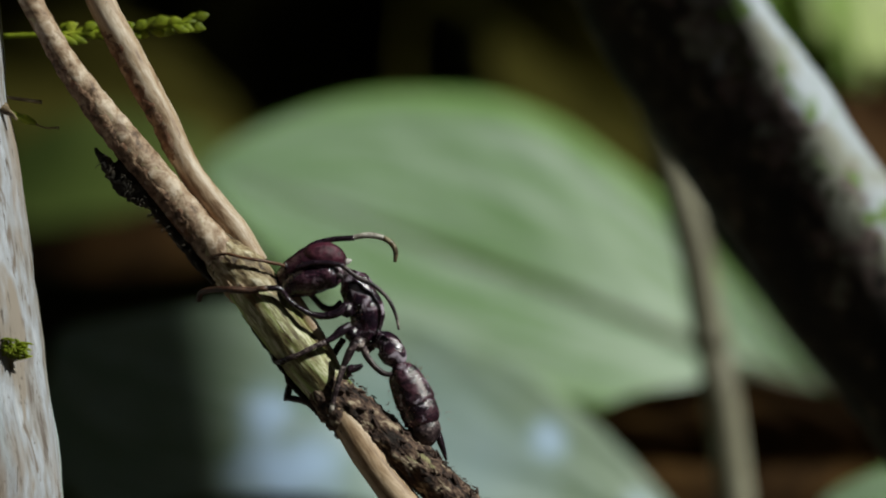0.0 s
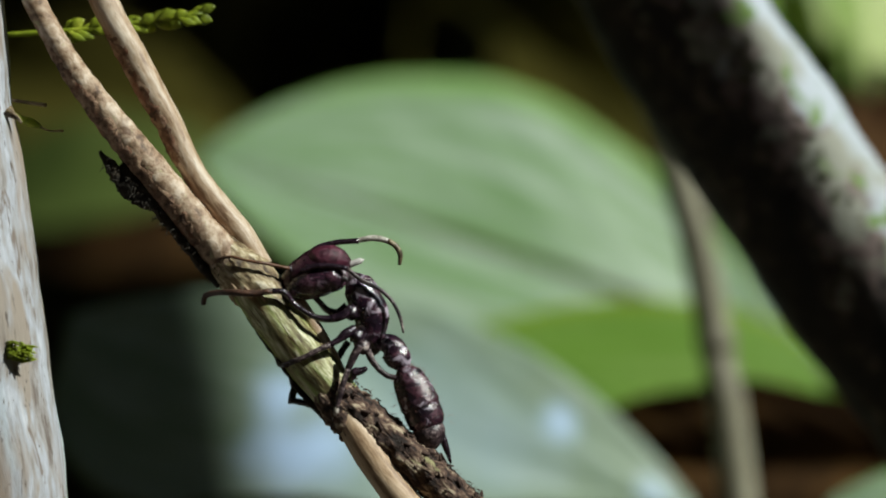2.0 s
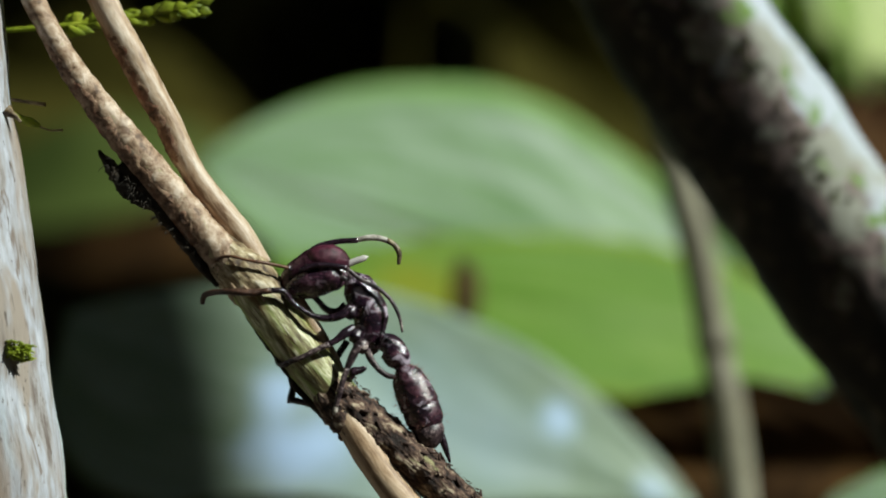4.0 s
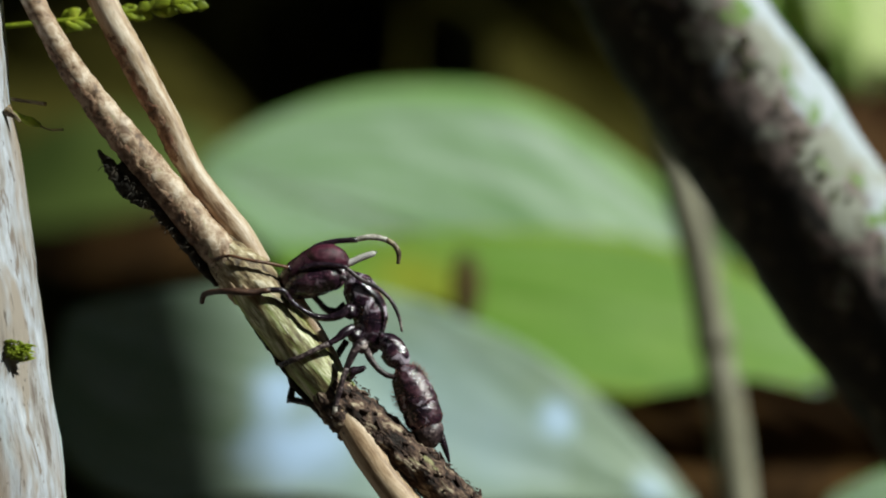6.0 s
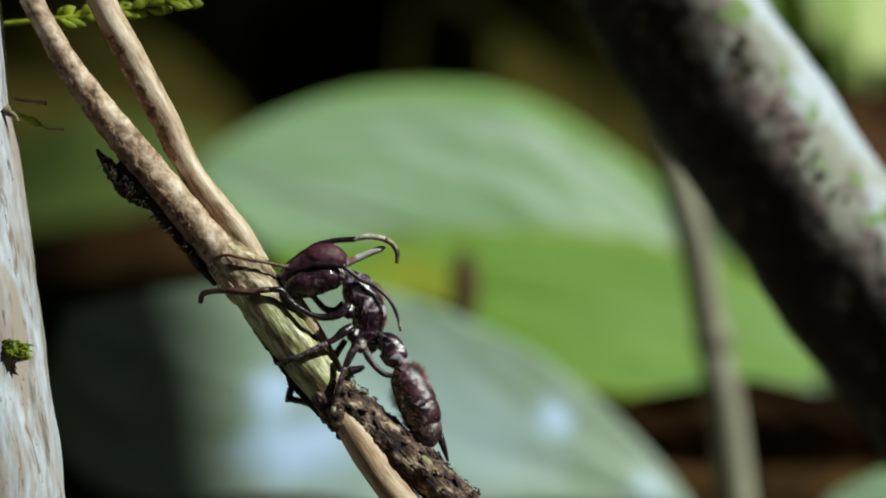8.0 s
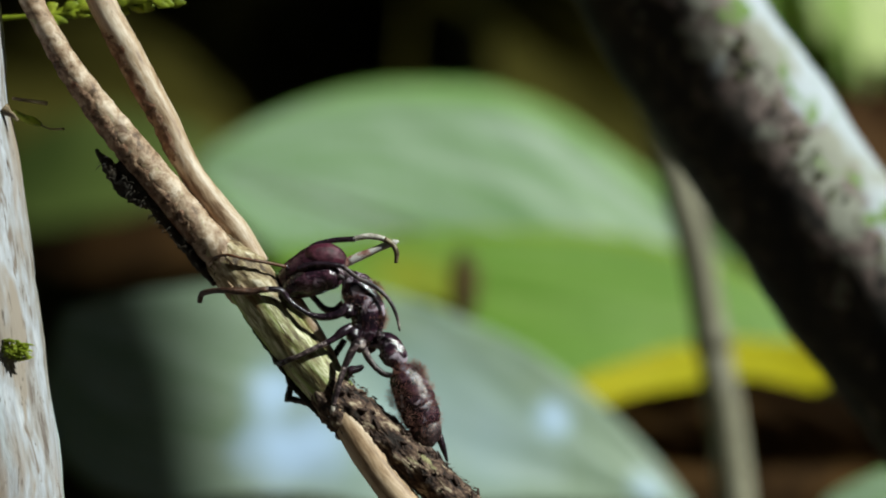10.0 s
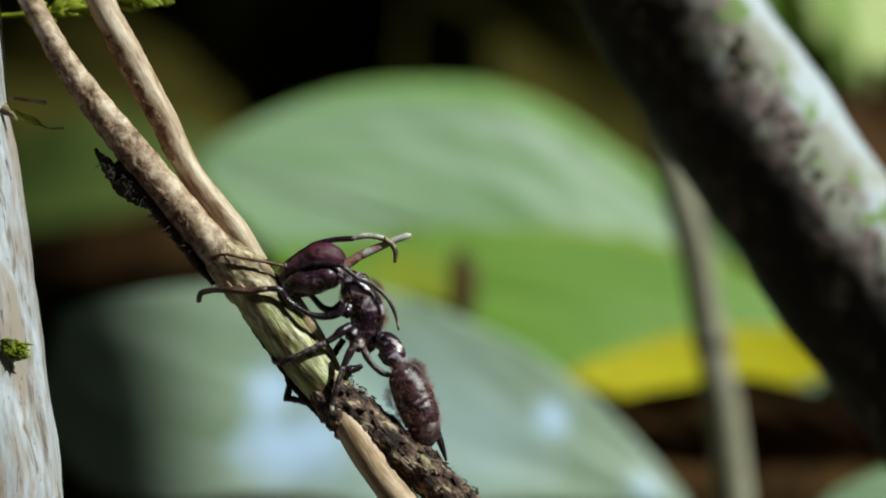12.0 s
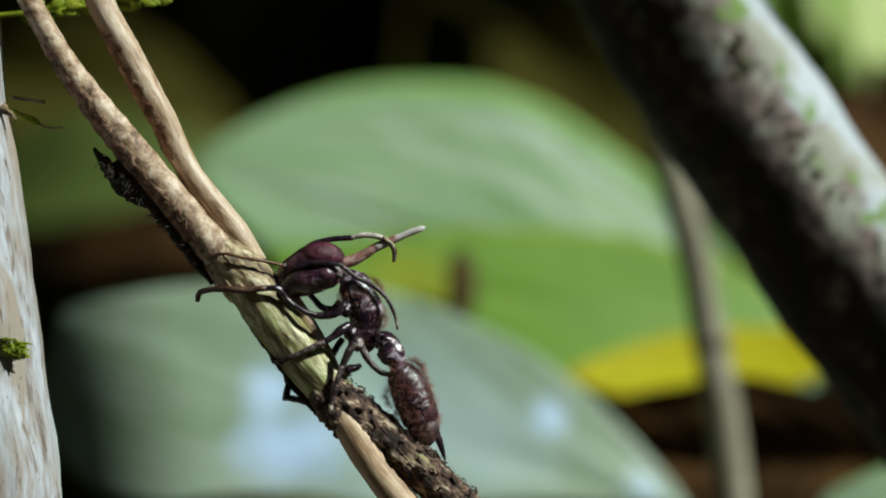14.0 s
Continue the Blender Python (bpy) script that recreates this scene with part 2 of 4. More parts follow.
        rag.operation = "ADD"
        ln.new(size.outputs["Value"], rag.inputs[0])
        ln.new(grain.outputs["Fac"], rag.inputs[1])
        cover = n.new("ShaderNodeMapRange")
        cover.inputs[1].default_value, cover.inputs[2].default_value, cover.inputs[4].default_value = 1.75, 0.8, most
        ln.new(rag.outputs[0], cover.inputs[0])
        glint_wither_mix = n.new("ShaderNodeMix")
        glint_wither_mix.data_type = "RGBA"
        ln.new(cover.outputs[0], glint_wither_mix.inputs[0])
        ln.new(p.inputs["Base Color"].links[0].from_socket, glint_wither_mix.inputs[6])
        glint_wither_mix.inputs[7].default_value = (*glint_wither_colour, 1)
        ln.new(glint_wither_mix.outputs[2], p.inputs["Base Color"])
    if rim:
        edge, mix = n.new("ShaderNodeMapRange"), n.new("ShaderNodeMix")
        edge.inputs[1].default_value, edge.inputs[2].default_value = 0.84, 0.98
        ln.new(away.outputs[0], edge.inputs[0])
        mix.data_type = "RGBA"
        ln.new(edge.outputs[0], mix.inputs[0])
        ln.new(p.inputs["Base Color"].links[0].from_socket, mix.inputs[6])
        mix.inputs[7].default_value = (*rim, 1)
        ln.new(mix.outputs[2], p.inputs["Base Color"])
    return m


PALE_LEAF = leaf_shader("pale_leaf", (0.28, 0.39, 0.24), (0.36, 0.465, 0.34), (0.43, 0.52, 0.42), (0.19, 0.30, 0.14), 0.42, 0.2, veins=18, gloss=0.45, rim=(0.25, 0.43, 0.10), bands=(0.17, 0.30, 0.11))
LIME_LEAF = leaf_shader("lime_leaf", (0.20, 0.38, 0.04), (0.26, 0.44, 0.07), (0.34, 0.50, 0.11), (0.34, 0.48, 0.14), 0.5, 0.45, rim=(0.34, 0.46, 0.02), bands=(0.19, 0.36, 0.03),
                        glint_wither=((0.66, 0.0, 0.04, 0.5, 0.9), (0.75, 0.0, 0.09, 0.6, 0.75)), glint_wither_colour=(0.42, 0.42, 0.015))
# Bluish patches put the sky's glare into this leaf's colour.
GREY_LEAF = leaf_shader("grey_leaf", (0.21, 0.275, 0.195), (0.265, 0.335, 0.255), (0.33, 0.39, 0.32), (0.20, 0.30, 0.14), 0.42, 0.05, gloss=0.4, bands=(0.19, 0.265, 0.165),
                        glint_wither=((0.252, -0.50, 0.027, 0.20, 0.8), (0.082, -0.1, 0.033, 0.5, 0.6), (0.655, 0.12, 0.042, 0.20, 0.95), (0.605, 0.50, 0.085, 0.28, 1.0), (0.44, 0.1, 0.24, 0.9, 0.28)))
YELLOW_LEAF = leaf_shader("yellow_leaf", (0.50, 0.42, 0.006), (0.62, 0.56, 0.008), (0.68, 0.63, 0.02), (0.5, 0.46, 0.02), 0.5, 0.3)
FERN_LEAF = leaf_shader("fern_leaf", (0.24, 0.40, 0.07), (0.34, 0.50, 0.12), (0.50, 0.62, 0.20), (0.45, 0.55, 0.2), 0.45, 0.35, veins=20)
BRIGHT_LEAF = leaf_shader("bright_leaf", (0.46, 0.60, 0.22), (0.64, 0.72, 0.34), (0.82, 0.84, 0.54), (0.30, 0.44, 0.10), 0.45, 0.35, veins=22,
                          spots=((70, 0.58, 0.70, (0.32, 0.48, 0.12)),))


def branch_bark():
    """Dark bark; its sunlit side is painted paler with grey-white lichen, broken up by noise, and small green moss
    flecks.
    """
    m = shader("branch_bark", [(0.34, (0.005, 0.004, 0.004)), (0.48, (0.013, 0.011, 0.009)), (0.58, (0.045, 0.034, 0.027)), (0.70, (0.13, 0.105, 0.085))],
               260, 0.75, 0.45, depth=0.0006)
    n, ln = m.node_tree.nodes, m.node_tree.links
    p = n["Principled BSDF"]
    tc, sep = n.new("ShaderNodeTexCoord"), n.new("ShaderNodeSeparateXYZ")
    ln.new(tc.outputs["UV"], sep.inputs[0])
    from_lit_side = n.new("ShaderNodeMath")
    from_lit_side.operation = "PINGPONG"
    from_lit_side.inputs[1].default_value = 0.5
    ln.new(sep.outputs[0], from_lit_side.inputs[0])

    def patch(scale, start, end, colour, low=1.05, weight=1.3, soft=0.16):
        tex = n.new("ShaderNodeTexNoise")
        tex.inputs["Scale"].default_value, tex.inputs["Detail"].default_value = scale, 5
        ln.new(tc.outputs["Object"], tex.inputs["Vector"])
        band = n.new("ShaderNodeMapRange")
        ln.new(from_lit_side.outputs[0], band.inputs[0])
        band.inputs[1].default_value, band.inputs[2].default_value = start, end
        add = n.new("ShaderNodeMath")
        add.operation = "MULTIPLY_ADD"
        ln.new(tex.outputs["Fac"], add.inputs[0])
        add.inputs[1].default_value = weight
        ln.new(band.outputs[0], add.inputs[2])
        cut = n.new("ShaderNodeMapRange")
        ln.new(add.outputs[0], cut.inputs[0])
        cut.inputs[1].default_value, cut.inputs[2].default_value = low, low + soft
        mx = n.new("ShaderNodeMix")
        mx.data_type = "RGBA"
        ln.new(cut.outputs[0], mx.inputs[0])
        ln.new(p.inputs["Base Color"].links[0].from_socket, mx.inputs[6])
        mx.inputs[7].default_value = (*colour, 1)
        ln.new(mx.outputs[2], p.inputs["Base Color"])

    return m, patch


BRANCH_BARK, lichen = branch_bark()
# Paler layers keep to the sunlit side, so its light is partly colour.
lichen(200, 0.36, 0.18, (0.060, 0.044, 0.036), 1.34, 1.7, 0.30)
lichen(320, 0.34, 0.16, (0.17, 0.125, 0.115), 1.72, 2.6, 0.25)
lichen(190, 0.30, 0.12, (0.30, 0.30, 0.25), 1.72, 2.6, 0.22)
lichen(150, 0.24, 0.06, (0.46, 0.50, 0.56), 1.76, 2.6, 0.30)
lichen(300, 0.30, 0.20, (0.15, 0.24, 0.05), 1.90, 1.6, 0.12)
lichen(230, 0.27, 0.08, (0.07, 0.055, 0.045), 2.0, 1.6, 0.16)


# ---- building ----
ORIGIN = {}


def thing(name, origin, label, category, group="", kind=""):
    ob = tagged(new(name), label, category, group, kind)
    ob.location = origin
    ORIGIN[ob.name] = Vector(origin)
    return ob


def part(name, bm, material, parent, label="", origin=None, smooth=True):
    """Links a bmesh, built in world places, as one mesh under a thing or a part."""
    base = ORIGIN[parent.name]
    own = Vector(origin) if origin else base
    bmesh.ops.translate(bm, verts=bm.verts, vec=-own)
    me = bpy.data.meshes.new(name)
    bm.to_mesh(me)
    bm.free()
    for poly in me.polygons:
        poly.use_smooth = smooth
    me.materials.append(material)
    ob = new(name, me)
    ob.parent = parent
    ob.location = own - base
    ORIGIN[ob.name] = own
    if label:
        ob["label"] = label
    return ob


def curve_points(pts, count):
    """A smooth line through rows of (x, y, z, radius), at even steps of its length."""
    p = np.array(pts, float)
    step = np.maximum(np.linalg.norm(np.diff(p[:, :3], axis=0), axis=1), 1e-9)
    s = np.concatenate([[0], np.cumsum(step)])
    slope = np.diff(p, axis=0) / step[:, None]
    tan = np.vstack([slope[:1], (slope[:-1] * step[1:, None] + slope[1:] * step[:-1, None]) / (step[1:] + step[:-1])[:, None], slope[-1:]])
    out = []
    for g in np.linspace(0, s[-1], count + 1):
        k = min(int(np.searchsorted(s, g, side="right")) - 1, len(step) - 1)
        h = step[k]
        f = (g - s[k]) / h
        out.append(p[k] * (1 + 2 * f) * (1 - f) ** 2 + tan[k] * h * f * (1 - f) ** 2 + p[k + 1] * f * f * (3 - 2 * f) + tan[k + 1] * h * f * f * (f - 1))
    return out


def tube(rows, count=24, sides=12, rough=0.0, grain=400.0, squash=1.0, turns=False, bm=None):
    """A closed limb through rows of (place, radius): rough is the relief as a share of the radius, grain its frequency."""
    bm = bm or bmesh.new()
    uv = bm.loops.layers.uv.verify()
    pts = curve_points([(*p, r) for p, r in rows], count)
    rings, run, last = [], 0.0, None
    angles = []
    for i, q in enumerate(pts):
        a, b = pts[max(i - 1, 0)][:3], pts[min(i + 1, count)][:3]
        t = Vector(b - a).normalized()
        e2 = Vector((0, -1, 0)) - t * t.dot(Vector((0, -1, 0)))
        if e2.length < 0.15:
            e2 = Vector((0, 0, 1)) - t * t.z
        e2.normalize()
        e1 = e2.cross(t).normalized()
        c, r = Vector(q[:3]), max(q[3], 1e-6)
        run += (c - last).length if last else 0
        last = c
        ring = []
        for k in range(sides):
            w = 2 * math.pi * k / sides
            d = e1 * math.cos(w) + e2 * math.sin(w) * squash
            f = 1.0
            if rough:
                f += rough * (noise.noise((c + d * r) * grain) + 0.5 * noise.noise((c + d * r) * grain * 2.7))
            ring.append(bm.verts.new(c + d * r * f))
        rings.append(ring)
        angles.append((run, r))
    mean = sum(r for _, r in angles) / len(angles)
    for i in range(count):
        for k in range(sides):
            f = bm.faces.new((rings[i][k], rings[i][(k + 1) % sides], rings[i + 1][(k + 1) % sides], rings[i + 1][k]))
            for loop, (g, h) in zip(f.loops, ((k, i), (k + 1, i), (k + 1, i + 1), (k, i + 1))):
                loop[uv].uv = (g / sides if turns else g / sides * 2 * math.pi * mean, angles[h][0])
    for ring in (rings[0], rings[-1]):
        mid = bm.verts.new(sum((x.co for x in ring), Vector()) / sides)
        for k in range(sides):
            bm.faces.new((ring[k], ring[(k + 1) % sides], mid))
    bmesh.ops.recalc_face_normals(bm, faces=bm.faces)
    return bm


def limb(rows, d=FOCUS, **more):
    """A tube from rows of (u, v, radius) or (u, v, radius, d), all in steps of the twig's plane but d."""
    return tube([(at(r[0], r[1], r[3] if len(r) > 3 else d), r[2] * STEP * ((r[3] if len(r) > 3 else d) / FOCUS)) for r in rows], **more)


def leaf_bm(length, width, fold=0.2, bend=0.1, droop=0.0, wave=0.01, thick=0.0004, tip=1.3, seed=0, n=60, m=20, puckers=(), halves=None):
    """A blade along +x from the origin, folded along its midrib, bent along its length, rippled between the veins."""
    bm = bmesh.new()
    uv = bm.loops.layers.uv.verify()
    layers = []
    for side in (0, 1):
        grid = []
        for i in range(n + 1):
            s = i / n
            half = width / 2 * max(math.sin(math.pi * min(s ** (1 / tip), 1.0)), 0.0) ** 0.75 + 0.0002
            row = []
            for j in range(-m, m + 1):
                w = j / m
                if halves:
                    most, peak, power = halves[w > 0]
                    half = most * (s / peak) ** power * ((1 - s) / (1 - peak)) ** (power * (1 - peak) / peak) + 0.0002
                    h = half * (1 + 0.012 * math.sin(19 * s + 3 * seed + (w > 0)))
                else:
                    h = half * (1 + 0.025 * math.sin(23 * s + 3 * seed + (w > 0)))
                z = fold * abs(w) * half - droop * (w * half) ** 2 / max(width, 1e-6) * 4
                z += -bend * length * (s - 0.5) ** 2 * 4
                z += wave * width * 0.4 * math.sin(26 * math.pi * (s - 0.45 * abs(w)) * 0.5) * abs(w) * (1 - 0.5 * abs(w))
                z += sum(ph * math.exp(-((s - ps) * length) ** 2 / 2 / q ** 2 - (w * h - pw) ** 2 / 2 / q ** 2) for ps, pw, ph, q in puckers)
                z += wave * 1.5 * width * noise.noise(Vector((s * 3 + seed, w * 2, 0.3)))
                row.append(bm.verts.new((s * length, w * h, z - side * thick)))
            grid.append(row)
        layers.append(grid)
    for side, grid in enumerate(layers):
        for i in range(n):
            for j in range(2 * m):
                quad = [(i, j), (i + 1, j), (i + 1, j + 1), (i, j + 1)]
                if side:
                    quad.reverse()
                f = bm.faces.new([grid[a][b] for a, b in quad])
                for loop, (a, b) in zip(f.loops, quad):
                    loop[uv].uv = (a / n, (b - m) / m)
    top, low = layers
    rim = [(i, 0) for i in range(n + 1)] + [(n, j) for j in range(1, 2 * m + 1)] + [(i, 2 * m) for i in range(n - 1, -1, -1)] + [(0, j) for j in range(2 * m - 1, 0, -1)]
    for a, b in zip(rim, rim[1:] + rim[:1]):
        bm.faces.new((top[b[0]][b[1]], top[a[0]][a[1]], low[a[0]][a[1]], low[b[0]][b[1]]))
    bmesh.ops.recalc_face_normals(bm, faces=bm.faces)
    return bm


def broad_leaf(name, label, base, tip, width, face, material, vein, foot=None, fold=0.2, bend=0.1, droop=0.0, wave=0.01, tip_form=1.3, seed=0,
               rib=0.0011, puckers=(), halves=None, group="leaves behind the twig"):
    """A leaf from base to tip whose upper side turns to the direction face; foot is where its stalk leaves the ground.
    halves: for the upper and the lower half its widest (in steps, seen from the lens, or in metres), where that is, and the bluntness."""
    base, tip = Vector(base), Vector(tip)
    x = (tip - base).normalized()
    z = Vector(face) - x * x.dot(Vector(face))
    z.normalize()
    y = z.cross(x)
    turn = Matrix((x, y, z)).transposed().to_4x4()
    turn.translation = base
    size = (tip - base).length
    if halves and halves[0][0] > 1:
        k = STEP * base.y / FOCUS / math.hypot(y.x, y.z)
        halves = [(most * k, peak, power) for most, peak, power in halves]
    ob = thing(name, base, label, "leaf", group)
    bm = leaf_bm(size, width, fold, bend, droop, wave, seed=seed, tip=tip_form, puckers=puckers, halves=halves)
    bm.transform(turn)
    part("blade", bm, material, ob)
    rows = []
    for i in range(9):
        s = i / 8
        rows.append((turn @ Vector((s * size, 0, -bend * size * (s - 0.5) ** 2 * 4 - 0.0005 + wave * 1.5 * width * noise.noise(Vector((s * 3 + seed, 0, 0.3))))), rib * (1 - 0.8 * s)))
    part("midrib", tube(rows, 24, 8), vein, ob, "raised midrib of the leaf")
    foot = Vector(foot) if foot else Vector((base.x, base.y + 0.02, -0.03))
    start = rows[0][0]
    mid = start.lerp(foot, 0.4) + Vector((0, 0, 0.03)) - x * 0.01
    part("stalk", tube([(start, rib), (start - x * 0.012, rib * 1.05), (mid, rib * 1.2), (foot, rib * 1.6)], 24, 8), vein, ob, "slender green leaf stalk")
    return ob


# ---- the setting ----
def ground():
    bm = bmesh.new()
    bmesh.ops.create_grid(bm, x_segments=60, y_segments=60, size=30)
    for v in bm.verts:
        v.co.z = 0.03 * noise.noise(v.co * 0.9) - 0.01
    ob = new("ground", bpy.data.meshes.new("ground"))
    bm.to_mesh(ob.data)
    bm.free()
    ob.data.materials.append(GROUND)
    tagged(ob, "dark brown forest floor covered with leaf litter", "ground", kind="structure")


def leaf_cloud(name, label, category, places, size, material, kind="stuff"):
    """Many small folded leaves at places (x, y, z), each turned at random."""
    verts, faces = [], []
    for p in places:
        e = Euler([random.uniform(-0.9, 0.9), random.uniform(-0.9, 0.9), random.uniform(0, 6.28)]).to_matrix()
        s = size * random.uniform(0.6, 1.4)
        k = len(verts)
        for q in ((-1, 0, 0), (-0.3, 0.42, 0.12), (0.4, 0.36, 0.12), (1, 0, -0.1), (0.4, -0.36, 0.12), (-0.3, -0.42, 0.12), (0, 0, 0)):
            verts.append(Vector(p) + e @ Vector(q) * s)
        faces += [(k, k + 6, k + 1), (k + 1, k + 6, k + 2), (k + 2, k + 6, k + 3), (k + 3, k + 6, k + 4), (k + 4, k + 6, k + 5), (k + 5, k + 6, k)]
    me = bpy.data.meshes.new(name)
    me.from_pydata(verts, [], faces)
    me.materials.append(material)
    return tagged(new(name, me), label, category, kind=kind)


def backing_sheet():
    """A dark sheet, shaped as a rising bank, added behind the undergrowth to hide the sky."""
    bm = bmesh.new()
    bmesh.ops.create_grid(bm, x_segments=80, y_segments=40, size=1)
    for v in bm.verts:
        x, h = v.co.x * 5, (v.co.y + 1) * 1.4
        v.co = (x, 2.75 - 0.10 * x * x + 0.25 * h + 0.12 * noise.noise(Vector((x * 2, h * 2, 0))), h - 0.1)
    ob = new("bank", bpy.data.meshes.new("bank"))
    bm.to_mesh(ob.data)
    bm.free()
    ob.data.materials.append(GROUND)
    tagged(ob, "added dark sheet behind the undergrowth, hiding the sky", "bank", kind="structure")


def undergrowth():
    rnd = random.uniform
    bank = [(rnd(-2.6, 2.6), 2.0 + rnd(0, 0.5) + 0.2 * math.sin(i), rnd(0, 1.7)) for i in range(5200)]
    leaf_cloud("undergrowth", "dark dense forest undergrowth in deep shade", "undergrowth", bank, 0.09, FAR_LEAVES)
    # Unseen leaves added overhead to keep sun and sky off the background.
    shade_roof = [(rnd(-3, 3.6), rnd(1.05, 2.8), 1.15 + rnd(0, 0.5)) for i in range(5200)]
    # More of them, also unseen, to cut sky light from the left.
    shade_roof += [(rnd(-1.6, -0.35), rnd(0.2, 1.05), 1.15 + rnd(0, 0.5)) for i in range(900)]
    leaf_cloud("canopy", "unseen dense dark green canopy added to shade the background", "canopy", shade_roof, 0.11, FAR_LEAVES)
    # Unseen leaves added all round to lower the sky's fill light.
    sky_block = []
    while len(sky_block) < 3800:
        w = Vector((random.gauss(0, 1), random.gauss(0, 1), random.gauss(0, 1))).normalized()
        if w.z > 0.2 and w.dot(SUN) < 0.975 + 0.02 * noise.noise(w * 9):
            sky_block.append(w * rnd(3.6, 5.0) + Vector((0, 0.3, 0.5)))
    leaf_cloud("canopy", "unseen high dark canopy added to cut sky light, open towards the sun", "canopy", sky_block, 0.33, FAR_LEAVES)
    # Unseen hedge added beside the view on the left to block sky light.
    side = [(-0.6 - rnd(0, 0.4), rnd(0.0, 2.4), rnd(0, 1.7)) for i in range(3000)]
    leaf_cloud("undergrowth", "dark dense forest undergrowth in deep shade", "undergrowth", side, 0.09, FAR_LEAVES)
    ring = []
    for i in range(5000):
        a = rnd(0, 2 * math.pi)
        r = 13 + rnd(0, 2)
        ring.append((r * math.cos(a), r * math.sin(a), rnd(0, 5.5) ** 1.0))
    leaf_cloud("backdrop", "distant dark green wall of rainforest trees", "forest", ring, 0.75, FAR_LEAVES, kind="structure")


ground()
backing_sheet()
undergrowth()


# ---- trunk, branch, stems ----
def tree_trunk():
    ob = thing("tree_trunk", Vector((at(0, 882).x, FOCUS + 0.002, 0)),
               "slender pale grey sapling trunk with stains, painted sky sheen and moss", "tree trunk")
    r = 120
    edge = ((-60, -500), (-20, -150), (2, 60), (13, 200), (31, 295), (45, 400), (60, 500), (75, 620), (87, 730), (104, 810), (110, 900), (135, 1200))
    rows = [(at(u - r, v, FOCUS + 0.001), r * STEP) for u, v in edge]
    rows.append((Vector((at(40, 882).x, FOCUS + 0.002, 0.2)), r * STEP * 1.3))
    rows.append((Vector((at(40, 882).x, FOCUS + 0.002, -0.03)), r * STEP * 1.6))
    part("trunk", tube(rows, 320, 44, 0.03, 260), PALE_TRUNK, ob)
    bm = bmesh.new()
    for i in range(90):
        a = at(random.uniform(0, 34), random.gauss(619, 7), FOCUS - 0.0040)
        way = Vector((random.uniform(0.2, 1.3), random.uniform(-0.5, 0.1), random.uniform(-0.35, 0.45))) * 0.0011
        tube([(a, 0.00010), (a + way * 0.5 + Vector((0, 0, random.uniform(-0.0001, 0.0001))), 0.00013), (a + way, 0.00004)], 3, 5, bm=bm)
    limb([(4, 622, 6, FOCUS - 0.0040), (28, 619, 6, FOCUS - 0.0040), (46, 616, 2, FOCUS - 0.0036)], count=8, sides=8, rough=0.5, grain=1500, bm=bm)
    part("moss_tuft", bm, FRESH_MOSS, ob, "bright yellow-green moss tuft")
    bm = limb([(2, 190, 9), (12, 198, 7), (20, 204, 4), (28, 212, 2)], FOCUS - 0.001, count=10, sides=9, rough=0.6, grain=1700)
    part("bark_knot", bm, COLLAR_BARK, ob, "dark frayed knot")
    start = at(14, 200, FOCUS + 0.001)
    sprig = part("moss_sprig", limb([(18, 172, 3), (45, 176, 3), (80, 181, 3.5)], FOCUS + 0.001, count=8, sides=6), COLLAR_BARK, ob, "thin dry twiglet", start)
    part("leaflet", limb([(20, 195, 3), (38, 206, 6), (55, 213, 8), (70, 219, 3)], FOCUS + 0.001, count=10, sides=7, squash=0.4, rough=0.2, grain=1200), FRESH_MOSS, sprig, "small yellow-green leaflet")
    part("tendril", limb([(62, 216, 1.6), (85, 226, 1.5), (110, 226, 2.2)], FOCUS + 0.001, count=8, sides=6), COLLAR_BARK, sprig, "thin pale tendril")
    return sprig


def thick_branch():
    d = 0.272
    ob = thing("branch", at(1568, 600, d), "thick dark branch, lit side painted pale with grey-white lichen, moss flecks", "branch")
    axis = ((842, -553, 140), (1052, -213, 144), (1182, 7, 146), (1307, 197, 148), (1432, 379, 150), (1572, 567, 153), (1752, 807, 156), (1972, 1107, 160))
    rows = [(at(u, v, d), r * STEP * d / FOCUS) for u, v, r in axis]
    rows.append((Vector((rows[-1][0].x + 0.16, d + 0.01, -0.03)), 0.014))
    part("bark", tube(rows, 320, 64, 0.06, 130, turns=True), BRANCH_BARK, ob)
    bm = bmesh.new()
    for i in range(220):
        s = random.uniform(0.15, 0.75)
        u, v = 1060 + 900 * s, -220 + 1320 * s + random.uniform(-10, 10)
        w = random.uniform(1.4, 2.2)
        rad = 149 * STEP * d / FOCUS
        c = at(u, v, d) + (Vector((0.8, 0, 0.6)) * math.cos(w) + Vector((0, -1, 0)) * math.sin(w)) * (rad - 0.0001)
        q = random.uniform(0.0002, 0.0005)
        bmesh.ops.create_icosphere(bm, subdivisions=1, radius=q, matrix=Matrix.Translation(c) @ Matrix.Diagonal((random.uniform(0.6, 1.5), random.uniform(0.5, 1), random.uniform(0.6, 1.5), 1)))
    crumbs = part("bark_crumb", bm, CRUMB, ob, "crumbs of bark and moss")
    crumbs["kind"] = "stuff"


